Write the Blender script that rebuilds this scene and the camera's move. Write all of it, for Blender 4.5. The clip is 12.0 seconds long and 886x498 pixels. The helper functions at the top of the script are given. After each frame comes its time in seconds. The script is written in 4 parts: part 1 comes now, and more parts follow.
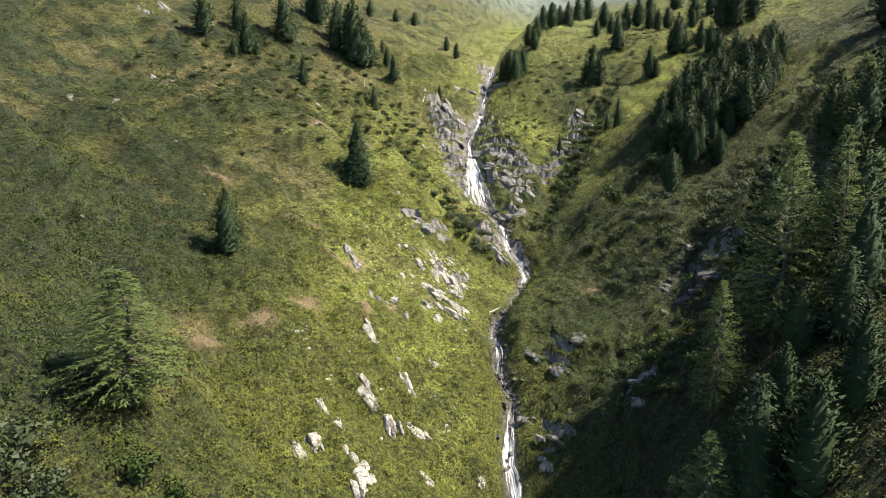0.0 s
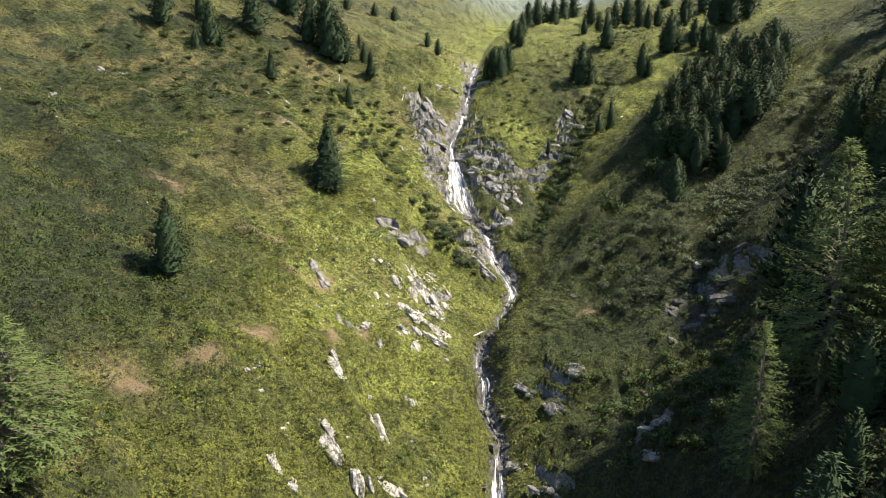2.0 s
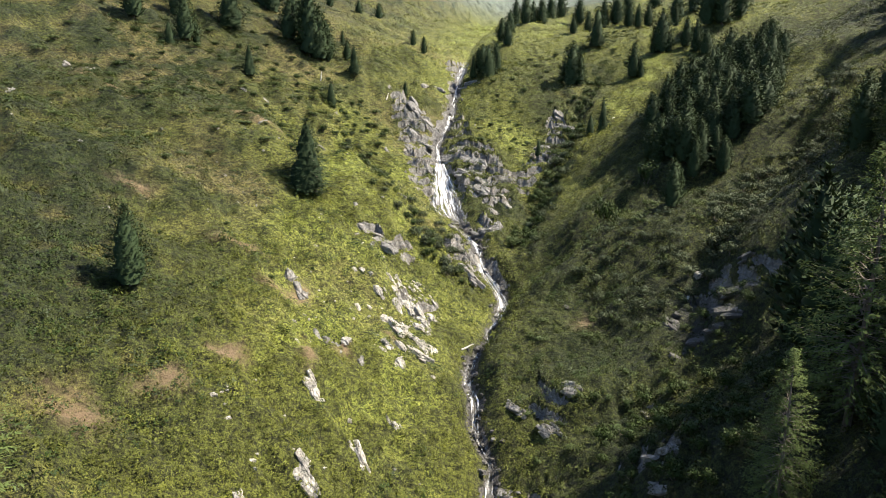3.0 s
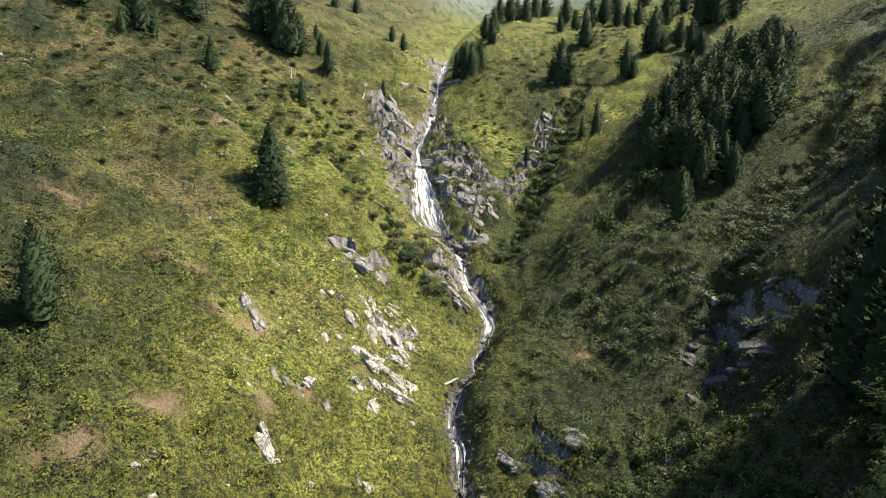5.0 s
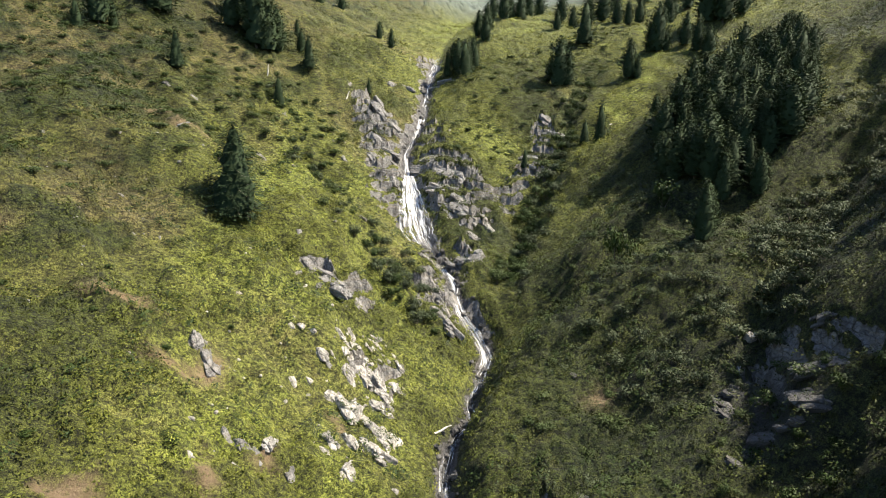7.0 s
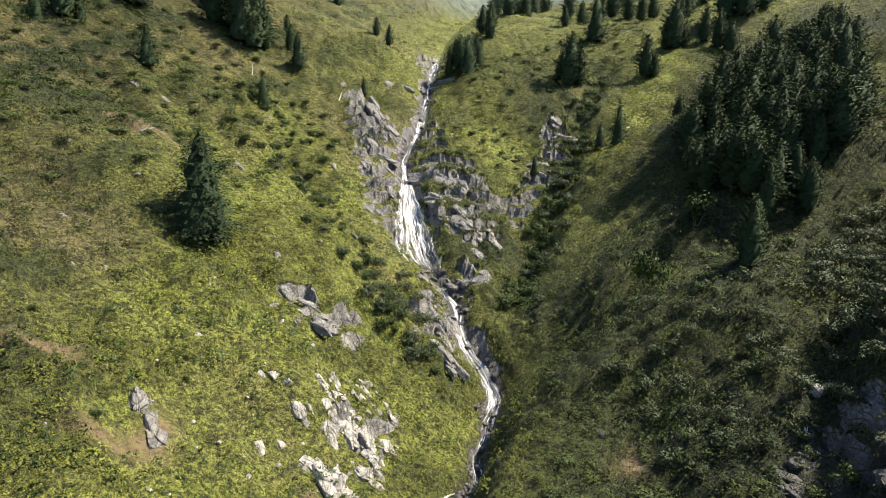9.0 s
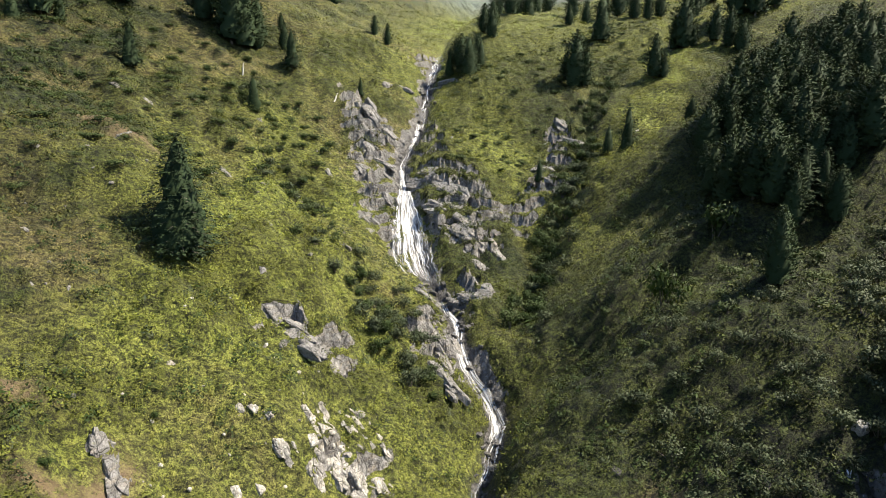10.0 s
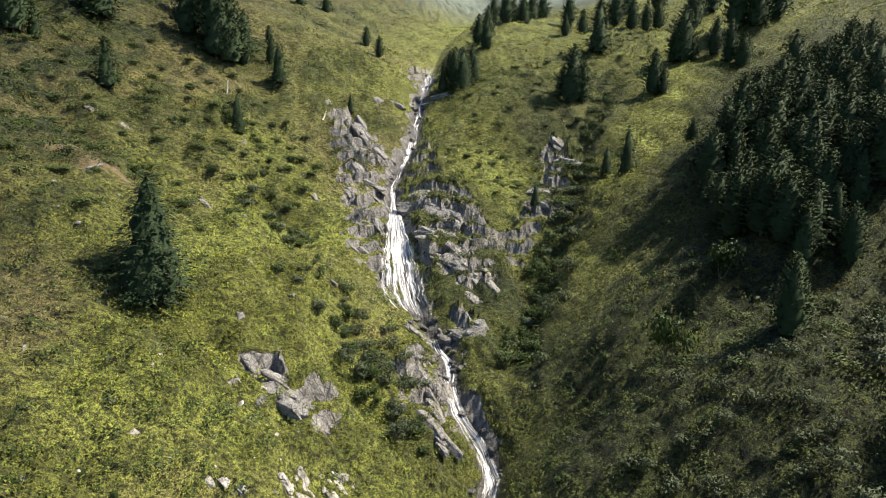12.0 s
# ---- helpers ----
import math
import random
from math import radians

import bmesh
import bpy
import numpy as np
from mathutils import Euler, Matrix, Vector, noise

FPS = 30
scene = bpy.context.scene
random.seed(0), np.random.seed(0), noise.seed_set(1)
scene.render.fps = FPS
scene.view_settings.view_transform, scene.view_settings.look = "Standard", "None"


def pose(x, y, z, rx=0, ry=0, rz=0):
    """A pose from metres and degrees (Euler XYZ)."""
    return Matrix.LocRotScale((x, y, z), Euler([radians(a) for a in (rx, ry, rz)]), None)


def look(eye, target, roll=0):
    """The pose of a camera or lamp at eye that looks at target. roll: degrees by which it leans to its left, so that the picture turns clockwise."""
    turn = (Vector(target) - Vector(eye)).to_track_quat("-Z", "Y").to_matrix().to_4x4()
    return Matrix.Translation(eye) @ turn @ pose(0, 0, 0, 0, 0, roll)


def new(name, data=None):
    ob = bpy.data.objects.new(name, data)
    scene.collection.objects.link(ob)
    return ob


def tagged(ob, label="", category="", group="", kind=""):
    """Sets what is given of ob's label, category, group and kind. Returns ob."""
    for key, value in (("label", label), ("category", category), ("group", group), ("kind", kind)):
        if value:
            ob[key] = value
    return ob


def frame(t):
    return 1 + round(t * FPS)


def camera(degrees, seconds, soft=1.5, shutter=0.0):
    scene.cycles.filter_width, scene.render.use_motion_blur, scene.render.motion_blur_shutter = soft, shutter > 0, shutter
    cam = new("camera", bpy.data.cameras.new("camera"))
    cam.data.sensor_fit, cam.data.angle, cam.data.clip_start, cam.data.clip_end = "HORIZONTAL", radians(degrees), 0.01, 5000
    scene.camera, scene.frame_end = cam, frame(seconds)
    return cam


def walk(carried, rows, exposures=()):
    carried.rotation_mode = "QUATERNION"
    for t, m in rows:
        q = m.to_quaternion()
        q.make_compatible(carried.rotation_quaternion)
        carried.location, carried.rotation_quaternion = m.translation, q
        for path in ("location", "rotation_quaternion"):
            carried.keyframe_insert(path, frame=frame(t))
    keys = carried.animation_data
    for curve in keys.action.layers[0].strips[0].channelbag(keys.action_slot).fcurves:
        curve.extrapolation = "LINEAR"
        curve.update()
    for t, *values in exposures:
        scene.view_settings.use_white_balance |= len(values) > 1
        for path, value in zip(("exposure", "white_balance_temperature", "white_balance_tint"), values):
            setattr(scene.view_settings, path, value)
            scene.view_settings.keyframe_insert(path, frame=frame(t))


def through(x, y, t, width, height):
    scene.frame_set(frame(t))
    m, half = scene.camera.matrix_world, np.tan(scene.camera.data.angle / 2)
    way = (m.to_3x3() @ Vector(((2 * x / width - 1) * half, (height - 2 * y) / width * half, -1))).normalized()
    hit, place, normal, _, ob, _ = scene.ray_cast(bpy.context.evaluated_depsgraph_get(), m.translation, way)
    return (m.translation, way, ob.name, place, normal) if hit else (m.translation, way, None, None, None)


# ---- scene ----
cam = camera(66.8, 12.0, 0.75)
METRES, EYE, TILT, LEAN, TURN = 75.0, 50.0, -12.0, 0.0, 0.0
ROWS = [
    (0.0, 0.0, 0.0, 0.0, -0.0, -0.0, 0.0),
    (0.5, 0.0005, 0.0456, 0.0091, 0.01, 0.01, -0.01),
    (1.0, 0.001, 0.091, 0.0176, 0.04, 0.01, -0.01),
    (1.5, 0.0027, 0.1355, 0.0261, -0.1, 0.0, -0.02),
    (2.0, 0.0032, 0.1794, 0.0346, -1.65, 0.01, -0.24),
    (2.5, 0.0036, 0.2231, 0.0431, -2.49, 0.02, -0.33),
    (3.0, 0.0038, 0.2673, 0.051, -2.9, 0.04, -0.35),
    (5.0, 0.0089, 0.4429, 0.0856, -4.68, 0.16, -0.58),
    (5.5, 0.0124, 0.4862, 0.0952, -4.95, 0.17, -0.6),
    (6.0, 0.016, 0.5302, 0.1048, -5.22, 0.19, -0.62),
    (6.5, 0.02, 0.5742, 0.1152, -5.46, 0.2, -0.64),
    (7.0, 0.0239, 0.6181, 0.1259, -5.48, 0.21, -0.63),
    (9.0, 0.0419, 0.7943, 0.1685, -5.31, 0.23, -0.58),
    (9.5, 0.0469, 0.838, 0.1794, -5.26, 0.25, -0.57),
    (10.0, 0.052, 0.8801, 0.1909, -5.23, 0.27, -0.57),
    (10.5, 0.0571, 0.9126, 0.2045, -5.27, 0.27, -0.58),
    (11.0, 0.0607, 0.9317, 0.2201, -5.4, 0.27, -0.61),
    (11.5, 0.0628, 0.9398, 0.237, -5.54, 0.28, -0.62),
    (12.0, 0.0636, 0.9423, 0.2543, -5.67, 0.28, -0.64),
]
walk(cam, [(t, pose(0, 0, EYE, TILT, LEAN, TURN) @ pose(METRES * x, METRES * y, METRES * z, 90 + pitch, roll, yaw)) for t, x, y, z, yaw, pitch, roll in ROWS],
     ((0.0, 1.86), (6.0, 1.8), (9.0, 1.7), (12.0, 1.62)))

# ---- light ----
SUN_EL, SUN_AZ = radians(54), radians(86)      # azimuth from ahead (+y) towards the right (+x)
world = bpy.data.worlds.new("sky")
scene.world = world
world.use_nodes = True
wn = world.node_tree.nodes
sky = wn.new("ShaderNodeTexSky")
sky.sky_type, sky.sun_disc = 'NISHITA', False
sky.sun_elevation, sky.sun_rotation, sky.altitude = SUN_EL, SUN_AZ, 1800
sky.air_density, sky.dust_density = 1.0, 2.0
world.node_tree.links.new(sky.outputs[0], wn["Background"].inputs[0])
wn["Background"].inputs[1].default_value = 0.115
sun_data = bpy.data.lights.new("sun", 'SUN')
sun_data.energy, sun_data.angle, sun_data.color = 5.0, radians(2.5), (1.0, 0.91, 0.76)
sun = new("sun", sun_data)
to_sun = Vector((math.sin(SUN_AZ) * math.cos(SUN_EL), math.cos(SUN_AZ) * math.cos(SUN_EL), math.sin(SUN_EL)))
sun.matrix_world = look(to_sun * 300, (0, 0, 0))


# ---- materials ----
class Nodes:
    """A small builder for node materials."""

    def __init__(self, name):
        self.mat = bpy.data.materials.new(name)
        self.mat.use_nodes = True
        self.tree = self.mat.node_tree
        self.bsdf = self.tree.nodes["Principled BSDF"]
        self.out = self.tree.nodes["Material Output"]

    def add(self, kind, **inputs):
        n = self.tree.nodes.new(kind)
        for k, v in inputs.items():
            self.put(n.inputs[k.replace("_", " ")], v)
        return n

    def put(self, socket, v):
        if isinstance(v, bpy.types.NodeSocket):
            self.tree.links.new(v, socket)
        elif isinstance(v, (tuple, list)) and len(v) == 3 and socket.type == 'RGBA':
            socket.default_value = (*v, 1)
        else:
            socket.default_value = v

    def noise(self, scale, detail=3.0, rough=0.6, vector=None, stretch=None):
        n = self.add("ShaderNodeTexNoise", Scale=scale, Detail=detail, Roughness=rough)
        if vector is None:
            vector = self.add("ShaderNodeNewGeometry").outputs["Position"]
        if stretch:
            m = self.add("ShaderNodeMapping", Scale=stretch)
            self.put(m.inputs["Vector"], vector)
            vector = m.outputs[0]
        self.put(n.inputs["Vector"], vector)
        return n.outputs["Fac"]

    def ramp(self, fac, *stops):
        r = self.add("ShaderNodeValToRGB", Fac=fac)
        e = r.color_ramp.elements
        while len(e) < len(stops):
            e.new(0.5)
        for el, (p, c) in zip(e, stops):
            el.position = p
            el.color = (c, c, c, 1) if isinstance(c, (int, float)) else (*c, 1)
        return r.outputs[0]

    def mix(self, fac, a, b, blend='MIX'):
        m = self.tree.nodes.new("ShaderNodeMix")
        m.data_type, m.blend_type = 'RGBA', blend
        self.put(m.inputs[0], fac), self.put(m.inputs[6], a), self.put(m.inputs[7], b)
        return m.outputs[2]

    def math(self, op, a, b=0.0):
        m = self.tree.nodes.new("ShaderNodeMath")
        m.operation = op
        self.put(m.inputs[0], a), self.put(m.inputs[1], b)
        return m.outputs[0]

    def attr(self, name):
        a = self.tree.nodes.new("ShaderNodeAttribute")
        a.attribute_name = name
        return a.outputs["Fac"]

    def bump(self, height, strength, distance):
        b = self.add("ShaderNodeBump", Strength=strength, Distance=distance, Height=height)
        self.put(self.bsdf.inputs["Normal"], b.outputs[0])

    def finish(self, color, rough=0.8, spec=0.3, through=0.0):
        self.put(self.bsdf.inputs["Base Color"], color)
        self.put(self.bsdf.inputs["Roughness"], rough)
        self.bsdf.inputs["Specular IOR Level"].default_value = spec
        if through:
            t = self.add("ShaderNodeBsdfTranslucent", Color=color)
            m = self.add("ShaderNodeMixShader", Fac=through)
            self.tree.links.new(self.bsdf.outputs[0], m.inputs[1])
            self.tree.links.new(t.outputs[0], m.inputs[2])
            self.tree.links.new(m.outputs[0], self.out.inputs[0])
        return self.mat


def joints(n, scale, stretch):
    """Dark cracks between the blocks of a jointed rock: 1 in the crack."""
    m = n.add("ShaderNodeMapping", Scale=stretch)
    warp = n.add("ShaderNodeTexNoise", Scale=0.9, Detail=4.0)
    place = n.add("ShaderNodeNewGeometry").outputs["Position"]
    n.put(warp.inputs["Vector"], place)
    n.put(m.inputs["Vector"], n.mix(0.35, place, warp.outputs["Color"], 'ADD'))
    v = n.add("ShaderNodeTexVoronoi", Scale=scale)
    v.feature = 'DISTANCE_TO_EDGE'
    n.put(v.inputs["Vector"], m.outputs[0])
    return n.ramp(v.outputs["Distance"], (0.0, 1.0), (0.04, 0.0))


def rock_colour(n, lift=None, keep=0.0):
    big = n.noise(0.35, 4, 0.6)
    fine = n.noise(2.2, 6, 0.7)
    veins = n.noise(1.0, 5, 0.65, stretch=(0.5, 0.5, 3.0))
    c = n.ramp(big, (0.3, (0.12, 0.115, 0.108)), (0.55, (0.205, 0.195, 0.182)), (0.75, (0.29, 0.272, 0.24)))
    c = n.mix(n.ramp(veins, (0.52, 0.0), (0.62, 0.6)), c, (0.23, 0.19, 0.135))
    if lift:
        rnd = n.add("ShaderNodeObjectInfo").outputs["Random"]
        c = n.mix(n.math('ADD', n.math('MULTIPLY', rnd, 0.45), keep), c, lift)
    c = n.mix(n.ramp(fine, (0.36, 0.7), (0.54, 0.0)), c, (0.06, 0.056, 0.052))
    c = n.mix(n.ramp(n.noise(0.8, 4, 0.65, stretch=(1.4, 0.5, 1.0)), (0.36, 0.6), (0.5, 0.0)), c, (0.075, 0.07, 0.062))
    # dark joints along and across the bedding
    crack = n.math('MAXIMUM', joints(n, 0.75, (1.5, 0.55, 1.2)), n.math('MULTIPLY', joints(n, 2.1, (1.3, 0.6, 1.0)), 0.7))
    c = n.mix(n.math('MULTIPLY', crack, n.ramp(big, (0.35, 0.2), (0.6, 0.75))), c, (0.045, 0.042, 0.036))
    return c, n.math('SUBTRACT', fine, n.math('MULTIPLY', crack, 0.8))


def turf_colour(n):
    """Turf from lean to fresh, dry or overgrown with dwarf shrubs, as stored on the ground and on each leaf; fresh also
    carries sunlit brightness.
    """
    mid, fine = n.noise(0.3, 5, 0.65), n.noise(1.3, 5, 0.7)
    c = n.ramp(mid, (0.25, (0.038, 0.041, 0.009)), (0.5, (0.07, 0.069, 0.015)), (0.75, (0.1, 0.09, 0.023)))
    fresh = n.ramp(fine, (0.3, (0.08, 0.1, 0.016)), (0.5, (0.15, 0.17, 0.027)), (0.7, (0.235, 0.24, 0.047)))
    c = n.mix(n.attr("lush_lit"), c, fresh)
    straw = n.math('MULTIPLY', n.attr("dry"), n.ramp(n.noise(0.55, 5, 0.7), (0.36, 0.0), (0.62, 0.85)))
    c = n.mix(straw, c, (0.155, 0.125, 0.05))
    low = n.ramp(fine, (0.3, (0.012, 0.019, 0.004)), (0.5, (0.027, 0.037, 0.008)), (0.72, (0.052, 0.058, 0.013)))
    low = n.mix(n.math('MULTIPLY', n.attr("lush_lit"), 0.78), low, (0.122, 0.13, 0.02))
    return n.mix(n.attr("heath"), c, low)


def make_ground():
    n = Nodes("alpine_turf")
    fine, tiny = n.noise(2.6, 5, 0.75), n.noise(8.0, 4, 0.8)
    c = turf_colour(n)
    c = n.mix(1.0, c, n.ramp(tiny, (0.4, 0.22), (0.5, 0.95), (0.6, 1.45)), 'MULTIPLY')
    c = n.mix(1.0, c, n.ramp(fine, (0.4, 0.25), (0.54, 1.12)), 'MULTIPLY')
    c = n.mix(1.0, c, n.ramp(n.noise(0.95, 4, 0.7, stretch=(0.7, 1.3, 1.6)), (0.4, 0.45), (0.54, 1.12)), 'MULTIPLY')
    soil = n.math('MULTIPLY', n.attr("soil"), n.ramp(n.noise(1.2, 4, 0.7), (0.35, 0.0), (0.5, 1.0)))
    c = n.mix(soil, c, n.mix(fine, (0.13, 0.085, 0.048), (0.24, 0.17, 0.10)))
    rock, rfine = rock_colour(n)
    # far ground pales to grey-green: distance haze, put into its colour
    haze_tint = n.mix(n.noise(0.05, 5, 0.7), (0.055, 0.07, 0.05), (0.11, 0.125, 0.1))
    c = n.mix(n.attr("far_haze"), c, haze_tint)
    mask = n.ramp(n.math('ADD', n.attr("rock"), n.math('MULTIPLY', n.math('SUBTRACT', n.noise(0.9, 5, 0.7), 0.5), 0.5)), (0.44, 0.0), (0.5, 1.0))
    c = n.mix(mask, c, rock)
    wet = n.attr("wet")
    c = n.mix(wet, c, (0.028, 0.026, 0.025))
    relief = n.mix(mask, n.math('ADD', fine, n.noise(9, 3, 0.7)), rfine)
    n.bump(relief, 1.0, 0.4)
    return n.finish(c, n.ramp(wet, (0.0, 0.9), (1.0, 0.55)), 0.25)


def make_rock(name, lift, keep):
    n = Nodes(name)
    c, fine = rock_colour(n, lift, keep)
    lichen = n.ramp(n.noise(1.6, 5, 0.7), (0.60, 0.0), (0.68, 0.7))
    c = n.mix(lichen, c, (0.13, 0.13, 0.07))
    n.bump(n.math('ADD', fine, n.noise(7, 5, 0.75)), 0.9, 0.18)
    return n.finish(c, 0.85, 0.3)


def make_cover(name, shade, through):
    """Blades and small leaves: the turf's own colour, lighter or darker from leaf to leaf."""
    n = Nodes(name)
    f = n.math('ADD', n.math('MULTIPLY', n.attr("tone"), 1.3 * shade), 0.3 * shade)
    grey = n.add("ShaderNodeCombineColor")
    for k in ("Red", "Green", "Blue"):
        n.put(grey.inputs[k], f)
    return n.finish(n.mix(1.0, turf_colour(n), grey.outputs[0], 'MULTIPLY'), 0.65, 0.12, through)


def make_leaf(name, dark, light, through=0.35, rough=0.6):
    """Foliage: dark to light by the tone stored on each leaf, and by the thing."""
    n = Nodes(name)
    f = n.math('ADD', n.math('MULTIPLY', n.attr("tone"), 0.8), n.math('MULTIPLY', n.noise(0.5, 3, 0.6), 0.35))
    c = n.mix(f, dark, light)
    rnd = n.add("ShaderNodeObjectInfo").outputs["Random"]
    c = n.mix(n.math('MULTIPLY', rnd, 0.25), c, light)
    return n.finish(c, rough, 0.12, through)


def make_bark(name, dark, light):
    n = Nodes(name)
    f = n.noise(5, 5, 0.7, stretch=(1, 1, 0.25))
    n.bump(f, 0.8, 0.05)
    return n.finish(n.mix(f, dark, light), 0.9, 0.2)


def make_water():
    """White broken water: foam streaks along the flow, with clear gaps."""
    n = Nodes("falling_water")
    uv = n.add("ShaderNodeAttribute")
    uv.attribute_name = "flow"
    streak = n.noise(1.0, 5, 0.7, uv.outputs["Vector"], (3.0, 0.10, 1.0))
    lace = n.noise(1.0, 4, 0.7, uv.outputs["Vector"], (8.0, 0.3, 1.0))
    foam = n.math('ADD', n.math('MULTIPLY', streak, 0.6), n.math('MULTIPLY', lace, 0.4))
    foam = n.math('ADD', foam, n.math('MULTIPLY', n.attr("foam"), 0.13))
    cover = n.ramp(foam, (0.525, 0.0), (0.69, 1.0))
    c = n.mix(n.ramp(lace, (0.3, 0.0), (0.7, 1.0)), (0.42, 0.42, 0.41), (0.74, 0.73, 0.71))
    n.bump(foam, 0.35, 0.15)
    n.finish(c, 0.35, 0.5)
    g = n.add("ShaderNodeBsdfTransparent")
    m = n.add("ShaderNodeMixShader", Fac=cover)
    n.tree.links.new(g.outputs[0], m.inputs[1])
    n.tree.links.new(n.bsdf.outputs[0], m.inputs[2])
    n.tree.links.new(m.outputs[0], n.out.inputs[0])
    return n.mat


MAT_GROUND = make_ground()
MAT_ROCK = make_rock("grey_gneiss", (0.26, 0.245, 0.22), 0.0)
MAT_PALE = make_rock("pale_gneiss", (0.47, 0.435, 0.37), 0.4)
MAT_WETROCK = make_rock("wet_gneiss", (0.05, 0.048, 0.046), 0.5)
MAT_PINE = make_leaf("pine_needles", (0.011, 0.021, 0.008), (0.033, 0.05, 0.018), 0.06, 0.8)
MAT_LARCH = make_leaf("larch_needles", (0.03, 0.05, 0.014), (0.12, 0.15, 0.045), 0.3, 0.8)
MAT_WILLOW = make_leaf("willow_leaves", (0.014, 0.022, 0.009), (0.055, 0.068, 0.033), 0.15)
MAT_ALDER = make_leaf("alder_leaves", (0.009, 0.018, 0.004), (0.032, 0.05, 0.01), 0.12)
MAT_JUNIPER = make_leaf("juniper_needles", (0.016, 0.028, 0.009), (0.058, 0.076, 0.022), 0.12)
MAT_HEATH = make_cover("dwarf_shrub_leaves", 1.1, 0.2)
MAT_GRASS = make_cover("grass_blades", 1.05, 0.3)
MAT_HERB = make_cover("herb_leaves", 1.0, 0.3)
MAT_BARK = make_bark("grey_brown_bark", (0.05, 0.04, 0.032), (0.15, 0.125, 0.10))
MAT_DEAD = make_bark("bleached_wood", (0.30, 0.28, 0.25), (0.55, 0.52, 0.47))
MAT_WATER = make_water()


# ---- land ----
def lattice(ix, iy, seed):
    h = (ix.astype(np.int64) * 374761393 + iy.astype(np.int64) * 668265263 + seed * 1442695041) & 0xFFFFFFFF
    h = ((h ^ (h >> 13)) * 1274126177) & 0xFFFFFFFF
    return ((h ^ (h >> 16)) & 0xFFFF) / 65535.0


def vnoise(x, y, seed=0):
    """Smooth noise from 0 to 1, one bump a unit."""
    fx, fy = np.floor(x), np.floor(y)
    u, v = x - fx, y - fy
    u, v = u * u * (3 - 2 * u), v * v * (3 - 2 * v)
    a, b = lattice(fx, fy, seed), lattice(fx + 1, fy, seed)
    c, d = lattice(fx, fy + 1, seed), lattice(fx + 1, fy + 1, seed)
    return (a * (1 - u) + b * u) * (1 - v) + (c * (1 - u) + d * u) * v


def fbm(x, y, octaves=4, seed=0):
    s, a, t = 0.0, 1.0, 0.0
    for k in range(octaves):
        s, t = s + a * vnoise(x * 2 ** k + 17.3 * k, y * 2 ** k - 9.1 * k, seed + k), t + a
        a *= 0.5
    return s / t


def slopes(knots, values):
    """Tangents of a curve that doesn't overshoot; values may hold several curves side by side."""
    d = np.diff(values, axis=-1) / np.diff(knots)
    m = np.zeros_like(values)
    d0, d1 = d[..., :-1], d[..., 1:]
    m[..., 1:-1] = np.where(d0 * d1 > 0, 2 * d0 * d1 / np.where(d0 + d1 == 0, 1, d0 + d1), 0)
    m[..., 0], m[..., -1] = d[..., 0], d[..., -1]
    return m


def hermite(t, h, a, b, ma, mb):
    return a * (1 + 2 * t) * (1 - t) ** 2 + b * t * t * (3 - 2 * t) + h * ma * t * (1 - t) ** 2 - h * mb * t * t * (1 - t)


def curve(knots, values, q):
    """values: (..., K) at the knots; gives (..., N) at the places q."""
    knots = np.asarray(knots, float)
    m = slopes(knots, values)
    q = np.clip(q, knots[0], knots[-1])
    i = np.clip(np.searchsorted(knots, q) - 1, 0, len(knots) - 2)
    h = knots[i + 1] - knots[i]
    return hermite((q - knots[i]) / h, h, values[..., i], values[..., i + 1], m[..., i], m[..., i + 1])


# the torrent: y, x, z of its bed
STREAM = np.array([
    (-150, -8, -70),
    (0, 6, -28),
    (60, 9, -12),
    (88, 9.2, 1),
    (98, 10.2, 6),
    (106, 9, 10),
    (125, 13.2, 12),
    (141, 17.6, 13.4),
    (149, 14.8, 19),
    (160, 13.4, 22.5),
    (168, 10.6, 25.5),
    (183, 8.7, 31.7),
    (200, 7.7, 38.1),
    (218, 12, 46),
    (240, 15, 54.8),
    (262, 18.8, 63.3),
    (300, 26, 74),
    (400, 46, 91),
    (600, 75, 118),
    (1000, 150, 190),
    (1500, 200, 330),
    (2600, 200, 800),
])
# cross sections of the valley at stations along y: rise above the bed at these distances from it
LEFT_AT = (0, 5, 11, 19, 30, 48, 75, 130)
LEFT = np.array([
    (55, 6.2, 13.1, 21.0, 30.2, 42.1, 54.8, 77.9),
    (80, 4.2, 8.9, 14.7, 21.7, 30.2, 41.4, 64.6),
    (95, 3.5, 7.2, 12.0, 18.0, 25.2, 35.7, 58.8),
    (108, 4.1, 7.8, 11.1, 15.6, 23.1, 34.0, 56.3),
    (120, 3.0, 6.3, 10.9, 16.6, 23.9, 34.0, 54.8),
    (132, 2.5, 5.9, 11.5, 18.3, 25.9, 35.3, 53.7),
    (145, 2.9, 6.8, 11.9, 18.2, 25.2, 34.2, 52.0),
    (160, 2.0, 6.0, 10.9, 17.0, 24.3, 31.9, 50.6),
    (178, 1.4, 4.4, 9.0, 15.3, 23.6, 33.9, 54.9),
    (200, 3.1, 5.0, 9.5, 15.2, 23.1, 34.8, 58.2),
    (235, 3.1, 5.4, 8.1, 11.6, 18.5, 29.5, 52.5),
    (300, -0.3, -0.2, 1.0, 3.9, 10.8, 23.5, 52.3),
])
RIGHT_AT = (0, 5, 11, 18, 27, 40, 60, 120)
